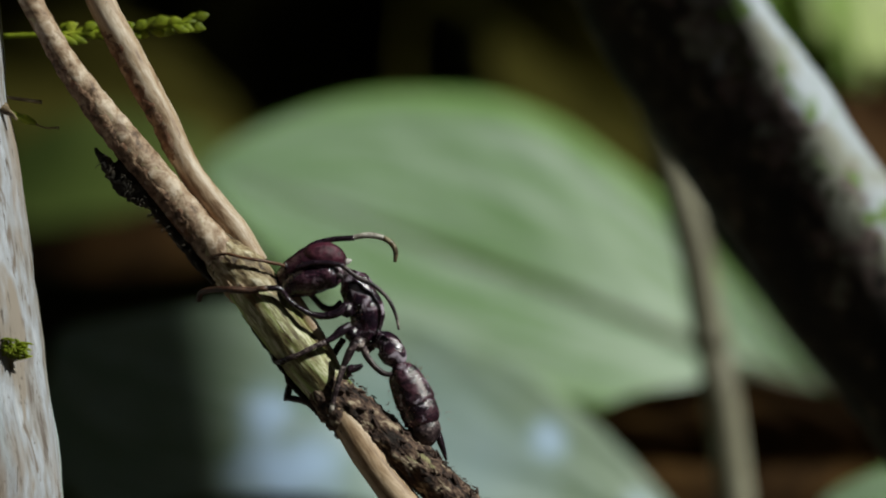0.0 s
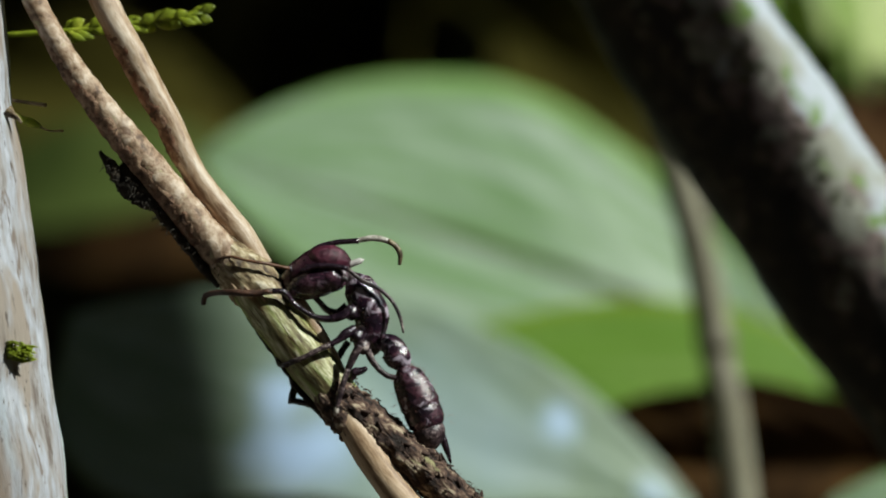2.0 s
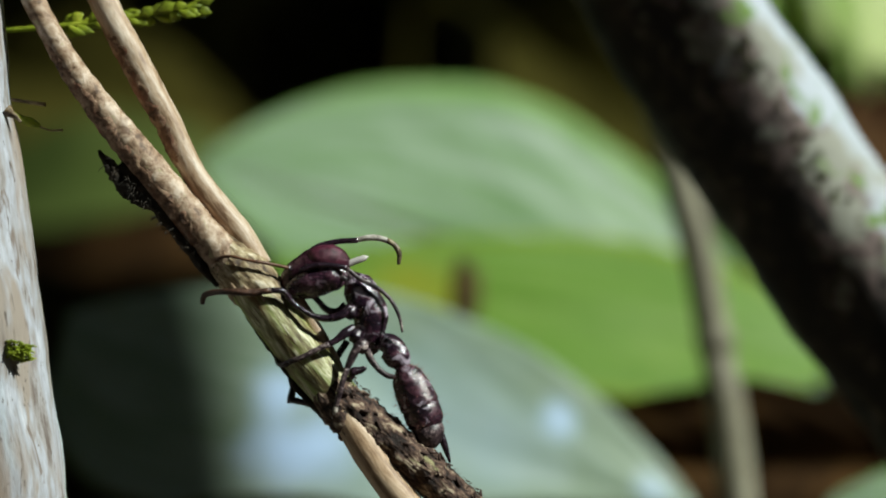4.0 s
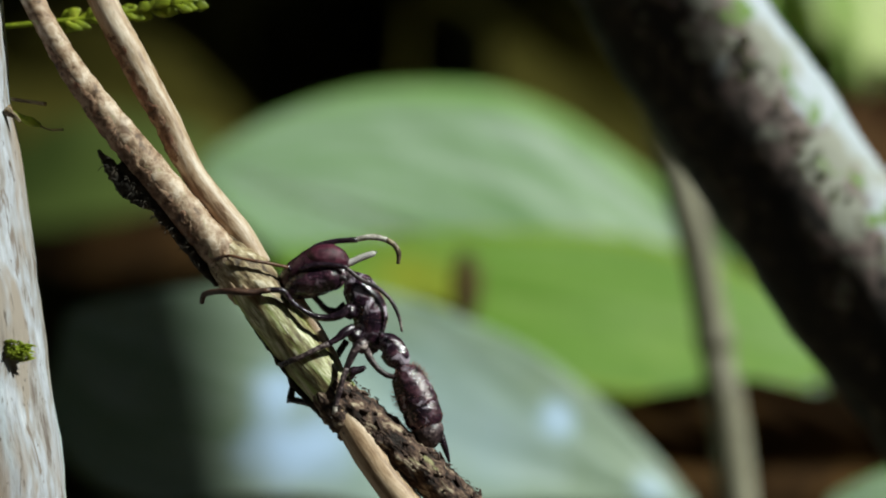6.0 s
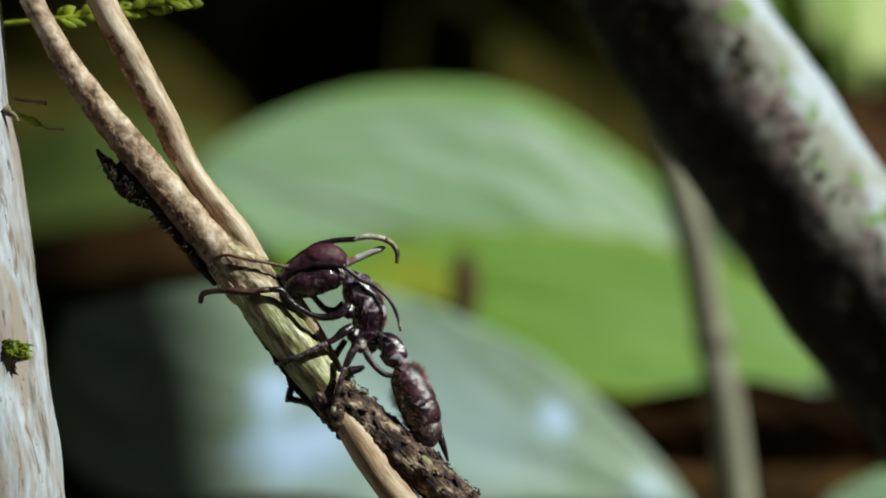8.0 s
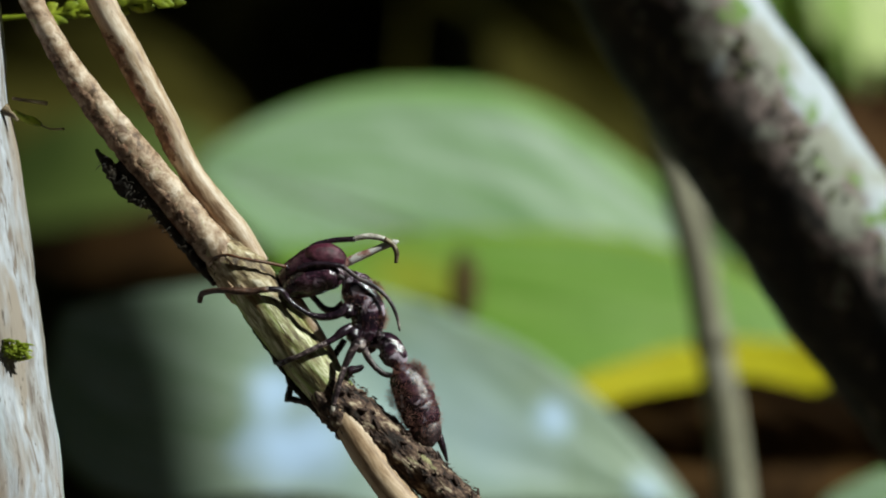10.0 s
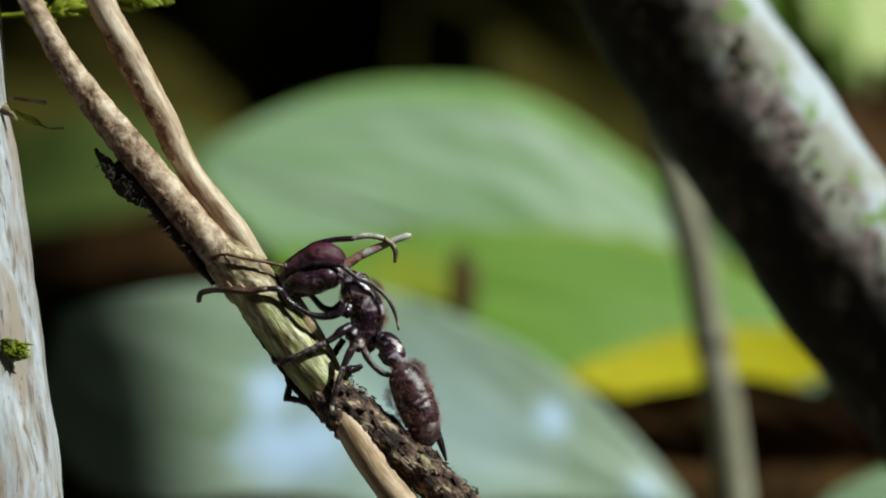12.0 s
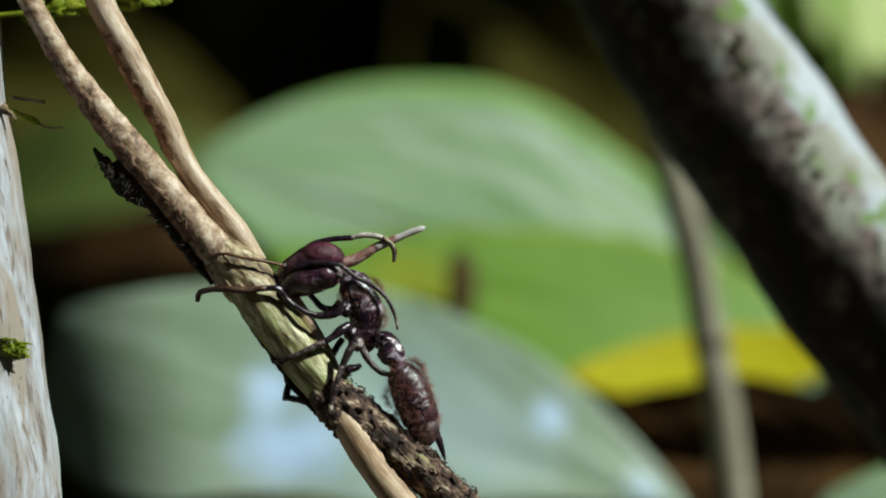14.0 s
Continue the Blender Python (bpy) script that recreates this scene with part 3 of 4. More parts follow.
def thin_stem():
    d = 0.338
    ob = thing("sapling_stem", Vector((at(1300, 882, d).x + 0.02, d, 0)), "thin upright grey-green sapling stem", "plant stem")
    rows = [(at(u, v, d), r * STEP * d / FOCUS) for u, v, r in ((1090, -100, 25), (1142, 150, 28), (1187, 300, 29), (1228, 450, 30), (1256, 600, 31), (1281, 740, 32), (1301, 900, 32))]
    rows += [(Vector((rows[-1][0].x + 0.012, d, 0.2)), 0.0027), (Vector((rows[-1][0].x + 0.02, d, -0.03)), 0.003)]
    part("upper_stem", tube(rows[:5], 40, 16, 0.05, 200), STEM, ob)
    part("lower_stem", tube(rows[4:], 60, 16, 0.05, 200), STEM, ob)
    part("node", tube([(rows[4][0] + Vector((-0.0004, 0, 0.0016)), 0.0024), (rows[4][0], 0.0028), (rows[4][0] + Vector((0.0004, 0, -0.0016)), 0.0024)], 10, 16, 0.08, 400), STEM, ob, "swollen ring of the stem")


def twig():
    ob = thing("forked_twig", Vector((at(900, 900).x, FOCUS, 0)), "forked tan woody twig with mossy lower stem", "twig")
    back = FOCUS + 0.0012
    part("stem", limb([(-160, -300, 20), (20, -60, 20), (68, 30, 20), (112, 104, 21), (152, 160, 23), (208, 232, 26), (262, 298, 28), (312, 358, 29), (362, 420, 31), (415, 478, 36)],
                      count=130, sides=30, rough=0.085, grain=1100), CRUSTY_BARK, ob, "crusty tan bark stem")
    part("side_stem", limb([(90, -300, 25), (150, -60, 25), (185, 20, 25), (228, 98, 25), (263, 163, 24), (290, 212, 23), (312, 260, 22), (340, 312, 22), (376, 360, 23), (418, 412, 23), (452, 468, 22)],
                           back, count=90, sides=24, rough=0.045, grain=900), TAN_BARK, ob, "smooth pale side stem")
    # Reddish bark strips that also paint the shaded left of both stems.
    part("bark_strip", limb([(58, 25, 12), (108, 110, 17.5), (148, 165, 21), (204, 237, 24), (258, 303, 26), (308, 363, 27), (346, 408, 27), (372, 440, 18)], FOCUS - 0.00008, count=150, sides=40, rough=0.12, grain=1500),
         SHADED_RED_BARK, ob, "reddish-brown bark with the shaded side painted in")
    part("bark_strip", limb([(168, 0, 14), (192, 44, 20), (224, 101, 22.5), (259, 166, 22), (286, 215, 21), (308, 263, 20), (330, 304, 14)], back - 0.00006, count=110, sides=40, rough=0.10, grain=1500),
         SHADED_RED_BARK, ob, "reddish-brown bark with the shaded side painted in")
    part("collar", limb([(376, 432, 30), (402, 462, 42), (432, 492, 46), (462, 520, 41), (478, 545, 36)], FOCUS + 0.0003, count=60, sides=40, rough=0.09, grain=1300), COLLAR_BARK, ob, "knobbly fork of the twig")
    part("green_stem", limb([(428, 490, 38), (467, 545, 40), (509, 600, 40), (550, 652, 40), (592, 702, 38)], count=60, sides=26, rough=0.05, grain=800), GREEN_BARK, ob, "greenish stem below the fork")
    part("bark_strip", limb([(500, 500, 9), (530, 545, 12), (556, 588, 12), (580, 625, 9), (598, 652, 4)], FOCUS + 0.0006, count=30, sides=12, rough=0.1, grain=900), TAN_BARK, ob, "pale loose strip of bark")
    part("mossy_stem", limb([(566, 676, 30), (598, 708, 38), (645, 748, 38), (692, 786, 38), (745, 832, 37), (800, 884, 36), (900, 990, 36), (1100, 1250, 36)], FOCUS - 0.0004, count=160, sides=36, rough=0.17, grain=1300),
         MOSS_BARK, ob, "dark crumbly mossy stem")
    low = [(at(u, v, FOCUS - 0.0012), r * STEP) for u, v, r in ((588, 712, 20), (625, 765, 29), (660, 822, 29), (706, 884, 29), (770, 970, 30))]
    low += [(at(900, 1500, FOCUS + 0.002), 32 * STEP), (Vector((at(1000, 900).x, FOCUS + 0.004, -0.03)), 36 * STEP)]
    part("lower_stem", tube(low, 300, 22, 0.04, 900), GOLD_BARK, ob, "pale tan lower stem")
    part("moss_edge", limb([(556, 690, 14), (580, 716, 25), (606, 744, 27), (634, 774, 20), (654, 798, 6)], FOCUS - 0.0011, count=60, sides=26, rough=0.25, grain=1400), MOSS_BARK, ob, "dark mossy bark over the joint")
    flake = limb([(166, 262, 3), (186, 290, 11), (208, 318, 17), (236, 342, 17), (262, 362, 9)], FOCUS - 0.0003, count=50, sides=18, rough=0.45, grain=1600, squash=0.5)
    part("bark_flake", flake, DARK_MOSS, ob, "dark peeling bark flake")
    part("moss_edge", limb([(205, 285, 7), (252, 338, 13), (290, 386, 13), (322, 432, 10), (352, 470, 9), (378, 502, 5)], FOCUS - 0.0002, count=60, sides=14, rough=0.35, grain=1500),
         DARK_MOSS, ob, "dark mossy edge")
    part("moss_edge", limb([(424, 548, 3), (454, 592, 4), (494, 648, 5), (520, 686, 6), (550, 716, 7), (585, 744, 12), (625, 782, 9), (650, 806, 4)], FOCUS - 0.0002, count=70, sides=12, rough=0.7, grain=1700),
         DARK_MOSS, ob, "dark mossy edge")
    for i in range(4):
        u, v = 380 + 100 * random.random(), 0
        v = 447 + (u - 380) * 0.55 + random.uniform(-14, 42)
        du, dv, r = random.uniform(12, 30), random.uniform(14, 36), random.uniform(1.2, 2.8)
        part("bark_sliver", limb([(u, v, 1, FOCUS - 0.0016), (u + du * 0.4, v + dv * 0.5, r, FOCUS - 0.0021), (u + du, v + dv, 1, FOCUS - 0.0017)], count=7, sides=7, squash=0.5, rough=0.3, grain=1800),
             TAN_BARK, ob)
    bm = bmesh.new()
    for i in range(120):
        s = random.random()
        u, v = 590 + 250 * s, 690 + 225 * s
        w = random.uniform(-0.7, 2.6)
        c = at(u, v, FOCUS - 0.0004) + (Vector((0.68, 0, 0.73)) * math.cos(w) + Vector((0, -1, 0)) * math.sin(w)) * 38 * STEP
        q = random.uniform(0.00006, 0.0002)
        bmesh.ops.create_icosphere(bm, subdivisions=1, radius=q, matrix=Matrix.Translation(c) @ pose(0, 0, 0, random.uniform(0, 90), random.uniform(0, 90)) @ Matrix.Diagonal((random.uniform(1, 3.5), random.uniform(0.5, 1), random.uniform(0.4, 1), 1)))
    crumbs = part("moss_crumb", bm, MOSS_BARK, ob, "crumbs of moss and bark")
    crumbs["kind"] = "stuff"
    bm = bmesh.new()
    for i in range(330):
        s = random.random()
        u, v = 585 + 255 * s, 660 + 225 * s + random.uniform(-8, 8)
        a = at(u, v, FOCUS - 0.0004 + random.uniform(-0.001, 0.001))
        e = a + Vector((random.uniform(-0.3, 1), random.uniform(-0.5, 0.5), random.uniform(-0.2, 1))).normalized() * random.uniform(0.0003, 0.001)
        tube([(a, 0.00003), (a.lerp(e, 0.6) + Vector((0, 0, 0.0001)), 0.00002), (e, 0.000008)], 3, 4, bm=bm)
    strands = part("moss_strand", bm, MOSS_BARK, ob, "fine dry moss strands")
    strands["kind"] = "stuff"
    bm = bmesh.new()
    for i in range(170):
        s = random.random()
        a = at(178 + 205 * s + random.uniform(-8, 8), 280 + 215 * s + random.uniform(-8, 8), FOCUS - 0.0004 + random.uniform(-0.0008, 0.0006))
        e = a + Vector((random.uniform(-1, 0.5), random.uniform(-0.6, 0.4), random.uniform(-1, 0.4))).normalized() * random.uniform(0.0003, 0.0009)
        tube([(a, 0.00006), (a.lerp(e, 0.5) + Vector((0, 0, 0.0001)), 0.00004), (e, 0.00001)], 3, 5, bm=bm)
    strands = part("moss_strand", bm, DARK_MOSS, ob, "dark frayed bark fibres")
    strands["kind"] = "stuff"


def moss_frond():
    """A frond of bright moss behind the twig's top end, which slowly lifts."""
    base = at(60, 60, FOCUS + 0.006)
    ob = thing("moss_frond", base, "bright yellow-green moss frond growing from the twig", "moss")
    part("stem", limb([(-60, 66, 5), (60, 62, 5), (160, 58, 5), (250, 48, 4), (300, 42, 4), (345, 38, 3)], FOCUS + 0.006, count=30, sides=7, rough=0.2, grain=1200), FRESH_MOSS, ob)
    for i in range(34):
        s = i / 33
        u, v = 90 + 250 * s, 61 - 22 * s ** 1.3
        up = -1 if i % 2 else 1
        du, dv, r = random.uniform(18, 42), up * random.uniform(5, 20) * (1 - 0.3 * s), random.uniform(6, 13)
        part("leaflet", limb([(u, v, 1.5), (u + du * 0.5, v + dv * 0.7, r), (u + du, v + dv, 1)], FOCUS + 0.006 + random.uniform(-0.0006, 0.0006), count=7, sides=7, squash=0.3, rough=0.3, grain=1300), FRESH_MOSS, ob)
    return ob


SPRIG = tree_trunk()
thick_branch()
thin_stem()
twig()
FROND = moss_frond()


# ---- leaves ----
def leaves():
    made = {}
    made["big"] = broad_leaf("broad_leaf", "large pale green leaf with a dark midrib", at(1470, 655, 0.405), at(345, 272, 0.405), 0.06, (0.12, -0.8, 0.55), PALE_LEAF, DARK_RIB,
                             foot=(0.13, 0.43, -0.03), fold=0.06, bend=0.02, wave=0.012, seed=1, rib=0.0020, halves=((284, 0.58, 1.2), (182, 0.5, 0.75)))
    # Added leaf that stands in for sunlight through the large leaf's lower half.
    lime = made["lime"] = broad_leaf("broad_leaf", "yellow-green leaf added as the sunlit lower half, with a brown spot", at(1455, 645, 0.370), at(470, 425, 0.370), 0.03, (0.3, -0.75, 0.5), LIME_LEAF, LIME_LEAF,
                                     foot=(0.12, 0.39, -0.03), fold=0.05, bend=0.02, wave=0.012, seed=2, rib=0.0005, halves=((146, 0.3, 0.5), (132, 0.5, 0.7)))
    part("blemish", limb([(810, 440, 8), (816, 470, 24), (814, 510, 27), (820, 548, 19), (822, 580, 6)], 0.3655, count=16, sides=12, squash=0.1, rough=0.3, grain=300), BLEMISH, lime, "brown rotten spot")
    # Its sky glints are painted patches, with small bulges placed beneath them.
    made["grey"] = broad_leaf("broad_leaf", "glossy grey-green leaf with painted sky sheen", at(1235, 905, 0.335), at(105, 538, 0.335), 0.035, (0.1, -0.9, 0.42), GREY_LEAF, GREY_LEAF,
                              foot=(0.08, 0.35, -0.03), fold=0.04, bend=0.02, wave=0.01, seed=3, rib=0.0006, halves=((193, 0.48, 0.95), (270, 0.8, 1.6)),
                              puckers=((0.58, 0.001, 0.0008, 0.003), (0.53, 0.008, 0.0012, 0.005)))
    made["yellow"] = broad_leaf("broad_leaf", "bright yellow withering leaf", at(1490, 632, 0.357), at(1000, 674, 0.357), 0.0125, (0.3, -0.75, 0.6), YELLOW_LEAF, YELLOW_LEAF,
                                foot=(0.12, 0.38, -0.03), fold=0.1, bend=-0.04, wave=0.02, tip_form=1.2, seed=4, rib=0.0004)
    broad_leaf("dead_leaf", "dark brown dead leaf, curled and dry", at(1700, 838, 0.348), at(930, 812, 0.350), 0.0245, (0.05, -0.95, -0.05), DEAD_LEAF, DEAD_LEAF,
               foot=(0.13, 0.37, -0.03), fold=0.25, bend=0.02, wave=0.03, tip_form=1.0, seed=5, rib=0.0006)
    broad_leaf("broad_leaf", "yellow-green leaf in full sun", at(1800, 30, 0.50), at(1300, -20, 0.49), 0.058, (0.6, -0.55, 0.6), BRIGHT_LEAF, BRIGHT_LEAF,
               foot=(0.26, 0.54, -0.03), seed=6, rib=0.0008, wave=0.03)
    for i, (u, v, lean, wide, mat) in enumerate(((1398, 125, 62, 0.015, FERN_LEAF), (1462, 150, 70, 0.014, BRIGHT_LEAF), (1520, 150, 40, 0.009, FERN_LEAF), (1570, 185, 60, 0.013, BRIGHT_LEAF))):
        d = 0.466 + 0.006 * (i % 2)
        broad_leaf("broad_leaf", "narrow yellow-green leaf hanging in full sun", at(u - lean * 2, v - 330, d), at(u, v, d), wide, (0.7, -0.6, 0.35), mat, mat,
                   foot=(0.25 + 0.012 * i, 0.56, -0.03), seed=30 + i, rib=0.0005, wave=0.03, fold=0.15, tip_form=1.1, group="sunlit leaves behind the branch")
    broad_leaf("dead_leaf", "reddish brown withered leaf", at(1760, 470, 0.47), at(1420, 85, 0.47), 0.019, (0.2, -0.9, 0.1), RED_LEAF, RED_LEAF,
               foot=(0.25, 0.49, -0.03), seed=7, rib=0.0006)
    broad_leaf("broad_leaf", "small pale green leaf near the ground", at(1780, 900, 0.33), at(1455, 872, 0.33), 0.0105, (0.6, -0.6, 0.5), PALE_LEAF, PALE_LEAF,
               foot=(0.16, 0.34, -0.03), seed=8, rib=0.0005)
    broad_leaf("broad_leaf", "dim green leaf in the shade", at(-60, 330, 0.60), at(440, 270, 0.60), 0.030, (-0.3, -0.7, 0.4), DIM_LEAF, DIM_LEAF,
               foot=(-0.14, 0.62, -0.03), seed=9, rib=0.0009)
    broad_leaf("broad_leaf", "dim olive leaf turned away from the sun", at(880, 40, 0.80), at(1270, 330, 0.80), 0.046, (-0.3, -0.9, 0.15), OLIVE_LEAF, OLIVE_LEAF,
               foot=(0.05, 0.86, -0.03), seed=10, rib=0.0008)
    broad_leaf("broad_leaf", "dim brown leaf turned away from the sun", at(40, 435, 0.84), at(560, 385, 0.84), 0.021, (-0.45, -0.88, 0.05), DEAD_LEAF, DEAD_LEAF,
               foot=(-0.25, 0.9, -0.03), seed=15, rib=0.0008)
    broad_leaf("broad_leaf", "dim olive leaf turned away from the sun", at(-60, 110, 0.88), at(440, 250, 0.88), 0.055, (-0.3, -0.9, 0.15), OLIVE_LEAF, OLIVE_LEAF,
               foot=(-0.25, 0.95, -0.03), seed=12, rib=0.0008)
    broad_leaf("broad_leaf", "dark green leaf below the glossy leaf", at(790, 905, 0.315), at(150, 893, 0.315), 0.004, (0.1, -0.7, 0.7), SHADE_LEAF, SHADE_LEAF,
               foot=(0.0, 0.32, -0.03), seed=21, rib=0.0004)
    # two unseen leaves added high up in the sunbeam, whose shade slides off what is below
    for name, label, a, b, l, halves in (("shade", "unseen broad leaf added high up to shade the glossy leaf", (0.262, 0.560), (0.283, 0.435), 1.15, ((0.022, 0.5, 0.45), (0.026, 0.45, 1.12))),
                                         ("high", "unseen narrow leaf added high up to shade the thick branch", (0.2130, 0.560), (0.2505, 0.380), 0.62, ((0.018, 0.5, 0.3), (0.018, 0.5, 0.3)))):
        made[name] = broad_leaf("broad_leaf", label, beam(*a, l), beam(*b, l), 0.04, SUN, SHADE_LEAF, SHADE_LEAF, foot=(1.3, 0.0, -0.03), fold=0.02, bend=0.0,
                                wave=0.004, seed=17, rib=0.0008, group="leaves in the sunbeam", halves=halves)
    return made


LEAVES = leaves()


# ---- ant ----
def ant():
    ob = thing("ant", at(640, 555), "dead black-purple ant biting a twig, overgrown by fungus", "ant")
    near, far = FOCUS - 0.0024, FOCUS + 0.0012
    head = part("head", limb([(492, 514, 6), (500, 508, 22), (514, 498, 33), (534, 486, 40), (556, 476, 43), (580, 467, 39), (598, 463, 27), (611, 464, 8)], FOCUS, count=34, sides=30, rough=0.035, grain=900, squash=0.85), HEAD_CHITIN, ob, "black-purple head")
    part("crown", limb([(528, 462, 6), (548, 456, 21), (570, 453, 25), (592, 457, 20), (606, 463, 7)], FOCUS - 0.0006, count=22, sides=22, rough=0.04, grain=1000), RED_CHITIN, head, "wine-red crown of the head")
    part("cheek", limb([(500, 510, 10), (526, 500, 22), (560, 490, 26), (590, 483, 23), (606, 478, 9)], FOCUS - 0.0010, count=24, sides=20, rough=0.06, grain=1200), CHEEK, head, "glossy black cheek")
    part("eye", limb([(528, 474, 4), (536, 470, 8), (544, 467, 4)], FOCUS - 0.0017, count=8, sides=10), CHITIN, head)
    part("mandible", limb([(520, 512, 12), (500, 516, 12), (486, 524, 8), (484, 536, 3)], FOCUS - 0.0008, count=14, sides=10), CHITIN, head, "black jaw biting into the twig")
    part("mandible", limb([(520, 500, 12), (498, 500, 12), (484, 506, 8), (478, 518, 3)], FOCUS + 0.0006, count=14, sides=10), CHITIN, head, "black jaw biting into the twig")
    part("neck", limb([(590, 488, 14), (606, 486, 14), (618, 494, 16)], FOCUS, count=8, sides=14, rough=0.1, grain=1500), DUSTY_CHITIN, ob, "dusty neck")

    a = part("antenna", limb([(530, 452, 4), (548, 436, 5.5), (580, 425, 5), (625, 421, 5)], FOCUS - 0.0004, count=20, sides=10), CHITIN, ob, "bent antenna")
    part("flagellum", limb([(622, 421, 4.5), (640, 417, 5.2), (660, 417, 5.2), (678, 422, 5)], FOCUS - 0.0004, count=18, sides=10, rough=0.12, grain=2500), PALE_CHITIN, a, "pale fungus-dusted antenna segment")
    part("flagellum", limb([(676, 421, 5), (690, 430, 5), (698, 444, 4.8), (697, 464, 3)], FOCUS - 0.0004, count=14, sides=10), TAN_CHITIN, a, "tan antenna tip")
    a = part("antenna", limb([(522, 474, 4), (548, 466, 5), (580, 466, 5), (606, 470, 4.5)], FOCUS - 0.0021, count=18, sides=10), CHITIN, ob, "antenna folded across the head")
    part("flagellum", limb([(604, 470, 4), (632, 492, 3.8), (662, 507, 3.8), (684, 528, 3.5), (698, 556, 3.2), (704, 584, 1.8)], FOCUS - 0.0014, count=26, sides=10, rough=0.1, grain=2500), DUSTY_CHITIN, a)

    body = part("thorax", limb([(604, 484, 8), (618, 496, 23), (632, 520, 29), (645, 546, 33), (646, 572, 30), (634, 596, 23), (626, 612, 11)], FOCUS, count=34, sides=26, rough=0.09, grain=1000, squash=0.9), THORAX, ob, "rough black-purple thorax with pale dust and painted glints")
    part("pronotum", limb([(606, 484, 8), (622, 494, 17), (640, 504, 18), (654, 516, 12)], FOCUS + 0.0002, count=16, sides=16, rough=0.1, grain=1200), THORAX, body, "dusty shoulder hump")
    # White dust near the neck that also paints the head's highlight.
    part("dust_glint_patch", limb([(584, 484, 1), (592, 487, 5), (602, 490, 4), (606, 496, 1)], FOCUS - 0.0019, count=10, sides=10, rough=0.5, grain=2400, squash=0.4), DUSTY_CHITIN, head, "white dusty patch with a painted glint")
    # Small pale balls added to stand in for sparkles of light on the thorax.
    bm = bmesh.new()
    for i in range(45):
        w = Vector([random.gauss(0, 1) for _ in range(3)]).normalized()
        w.y = -abs(w.y)
        s = random.random()
        p = at(620 + 26 * s, 505 + 90 * s) + w * STEP * (28 + 8 * math.sin(math.pi * s))
        bmesh.ops.create_icosphere(bm, subdivisions=1, radius=random.uniform(0.00001, 0.00004), matrix=Matrix.Translation(p))
    part("glint_speck", bm, SPECK_GLINT, body, "pale specks standing in for glints")["kind"] = "stuff"
    for u, v, d in ((612, 548, -0.0010), (622, 590, -0.0012), (632, 608, -0.0014), (650, 610, 0.0008)):
        part("coxa", limb([(u + 8, v - 10, 6), (u, v, 14), (u - 6, v + 12, 8)], FOCUS + d, count=10, sides=12, rough=0.08, grain=1500), DUSTY_CHITIN if v > 600 else CHITIN, body, "dusty leg joint" if v > 600 else "")
    pet = part("petiole", limb([(640, 606, 7), (660, 607, 8), (670, 605, 19), (679, 608, 23), (690, 621, 24), (699, 635, 22), (704, 646, 13), (706, 652, 7)], FOCUS, count=26, sides=20, rough=0.08, grain=1100, squash=0.9), THORAX, ob, "knobbed black waist")

    def segment(name, rows, mat, label):
        return part(name, limb(rows, FOCUS - 0.0002, count=24, sides=26, rough=0.03, grain=900, squash=0.95), mat, ob, label)

    segment("gaster_segment", [(702, 644, 10), (708, 655, 23), (718, 676, 31), (729, 700, 35), (735, 715, 34), (738, 722, 27)], GASTER, "glossy black abdomen segment")
    segment("gaster_segment", [(732, 708, 27), (736, 716, 33), (741, 731, 34), (745, 746, 31), (747, 755, 24)], GASTER, "glossy black abdomen segment")
    segment("gaster_segment", [(742, 745, 24), (748, 758, 30), (752, 772, 26), (756, 784, 16), (758, 790, 6)], DUSTY_CHITIN, "grey abdomen tip")
    part("sting", limb([(764, 752, 8), (774, 772, 7), (782, 795, 5), (788, 815, 2)], FOCUS, count=12, sides=8), CHITIN, ob)

    def leg(label, upper, shank, foot, mat=CHITIN, mat2=None, mat3=None):
        upper, shank, foot = [[(u, v, r * 0.86, d) for u, v, r, d in rows] for rows in (upper, shank, foot)]
        f = part("leg", limb(upper, count=18, sides=10, rough=0.05, grain=1500), mat, ob, label)
        part("tibia", limb(shank, count=16, sides=10, rough=0.05, grain=1500), mat2 or mat, f)
        part("tarsus", limb(foot, count=16, sides=8, rough=0.3, grain=2500), mat3 or mat2 or mat, f)

    leg("bent black foreleg", [(612, 538, 8, near + 0.001), (598, 552, 9, near + 0.0008), (572, 559, 8, near + 0.0008), (545, 555, 6, near + 0.0006), (520, 540, 5, near + 0.0006)],
        [(522, 542, 6, near + 0.0006), (506, 528, 6, near + 0.0006), (494, 512, 6, near + 0.0002), (470, 510, 6, near)],
        [(472, 510, 7, near), (440, 514, 7.5, near), (400, 512, 6.5, near), (368, 514, 6, near + 0.001), (352, 520, 6, near + 0.0016), (350, 534, 4.5, near + 0.0018)], CHITIN, CHITIN, DARK_RUST)
    leg("bent black foreleg", [(604, 535, 8, far - 0.0006), (588, 548, 8, far - 0.0006), (570, 544, 7, far - 0.0006), (556, 530, 6, far - 0.0006)],
        [(557, 531, 6, far - 0.0006), (545, 518, 6, far - 0.0006), (530, 500, 5, far - 0.0006), (500, 468, 5, near + 0.001)],
        [(502, 470, 4, near + 0.001), (470, 463, 3.4, near + 0.0006), (446, 459, 3.6, near + 0.0002), (424, 455, 2.8, near + 0.0001), (396, 449, 3.2, near + 0.0003), (374, 456, 2.6, near + 0.001), (366, 464, 2, near + 0.0014)],
        CHITIN, CHITIN, RUST_CHITIN)
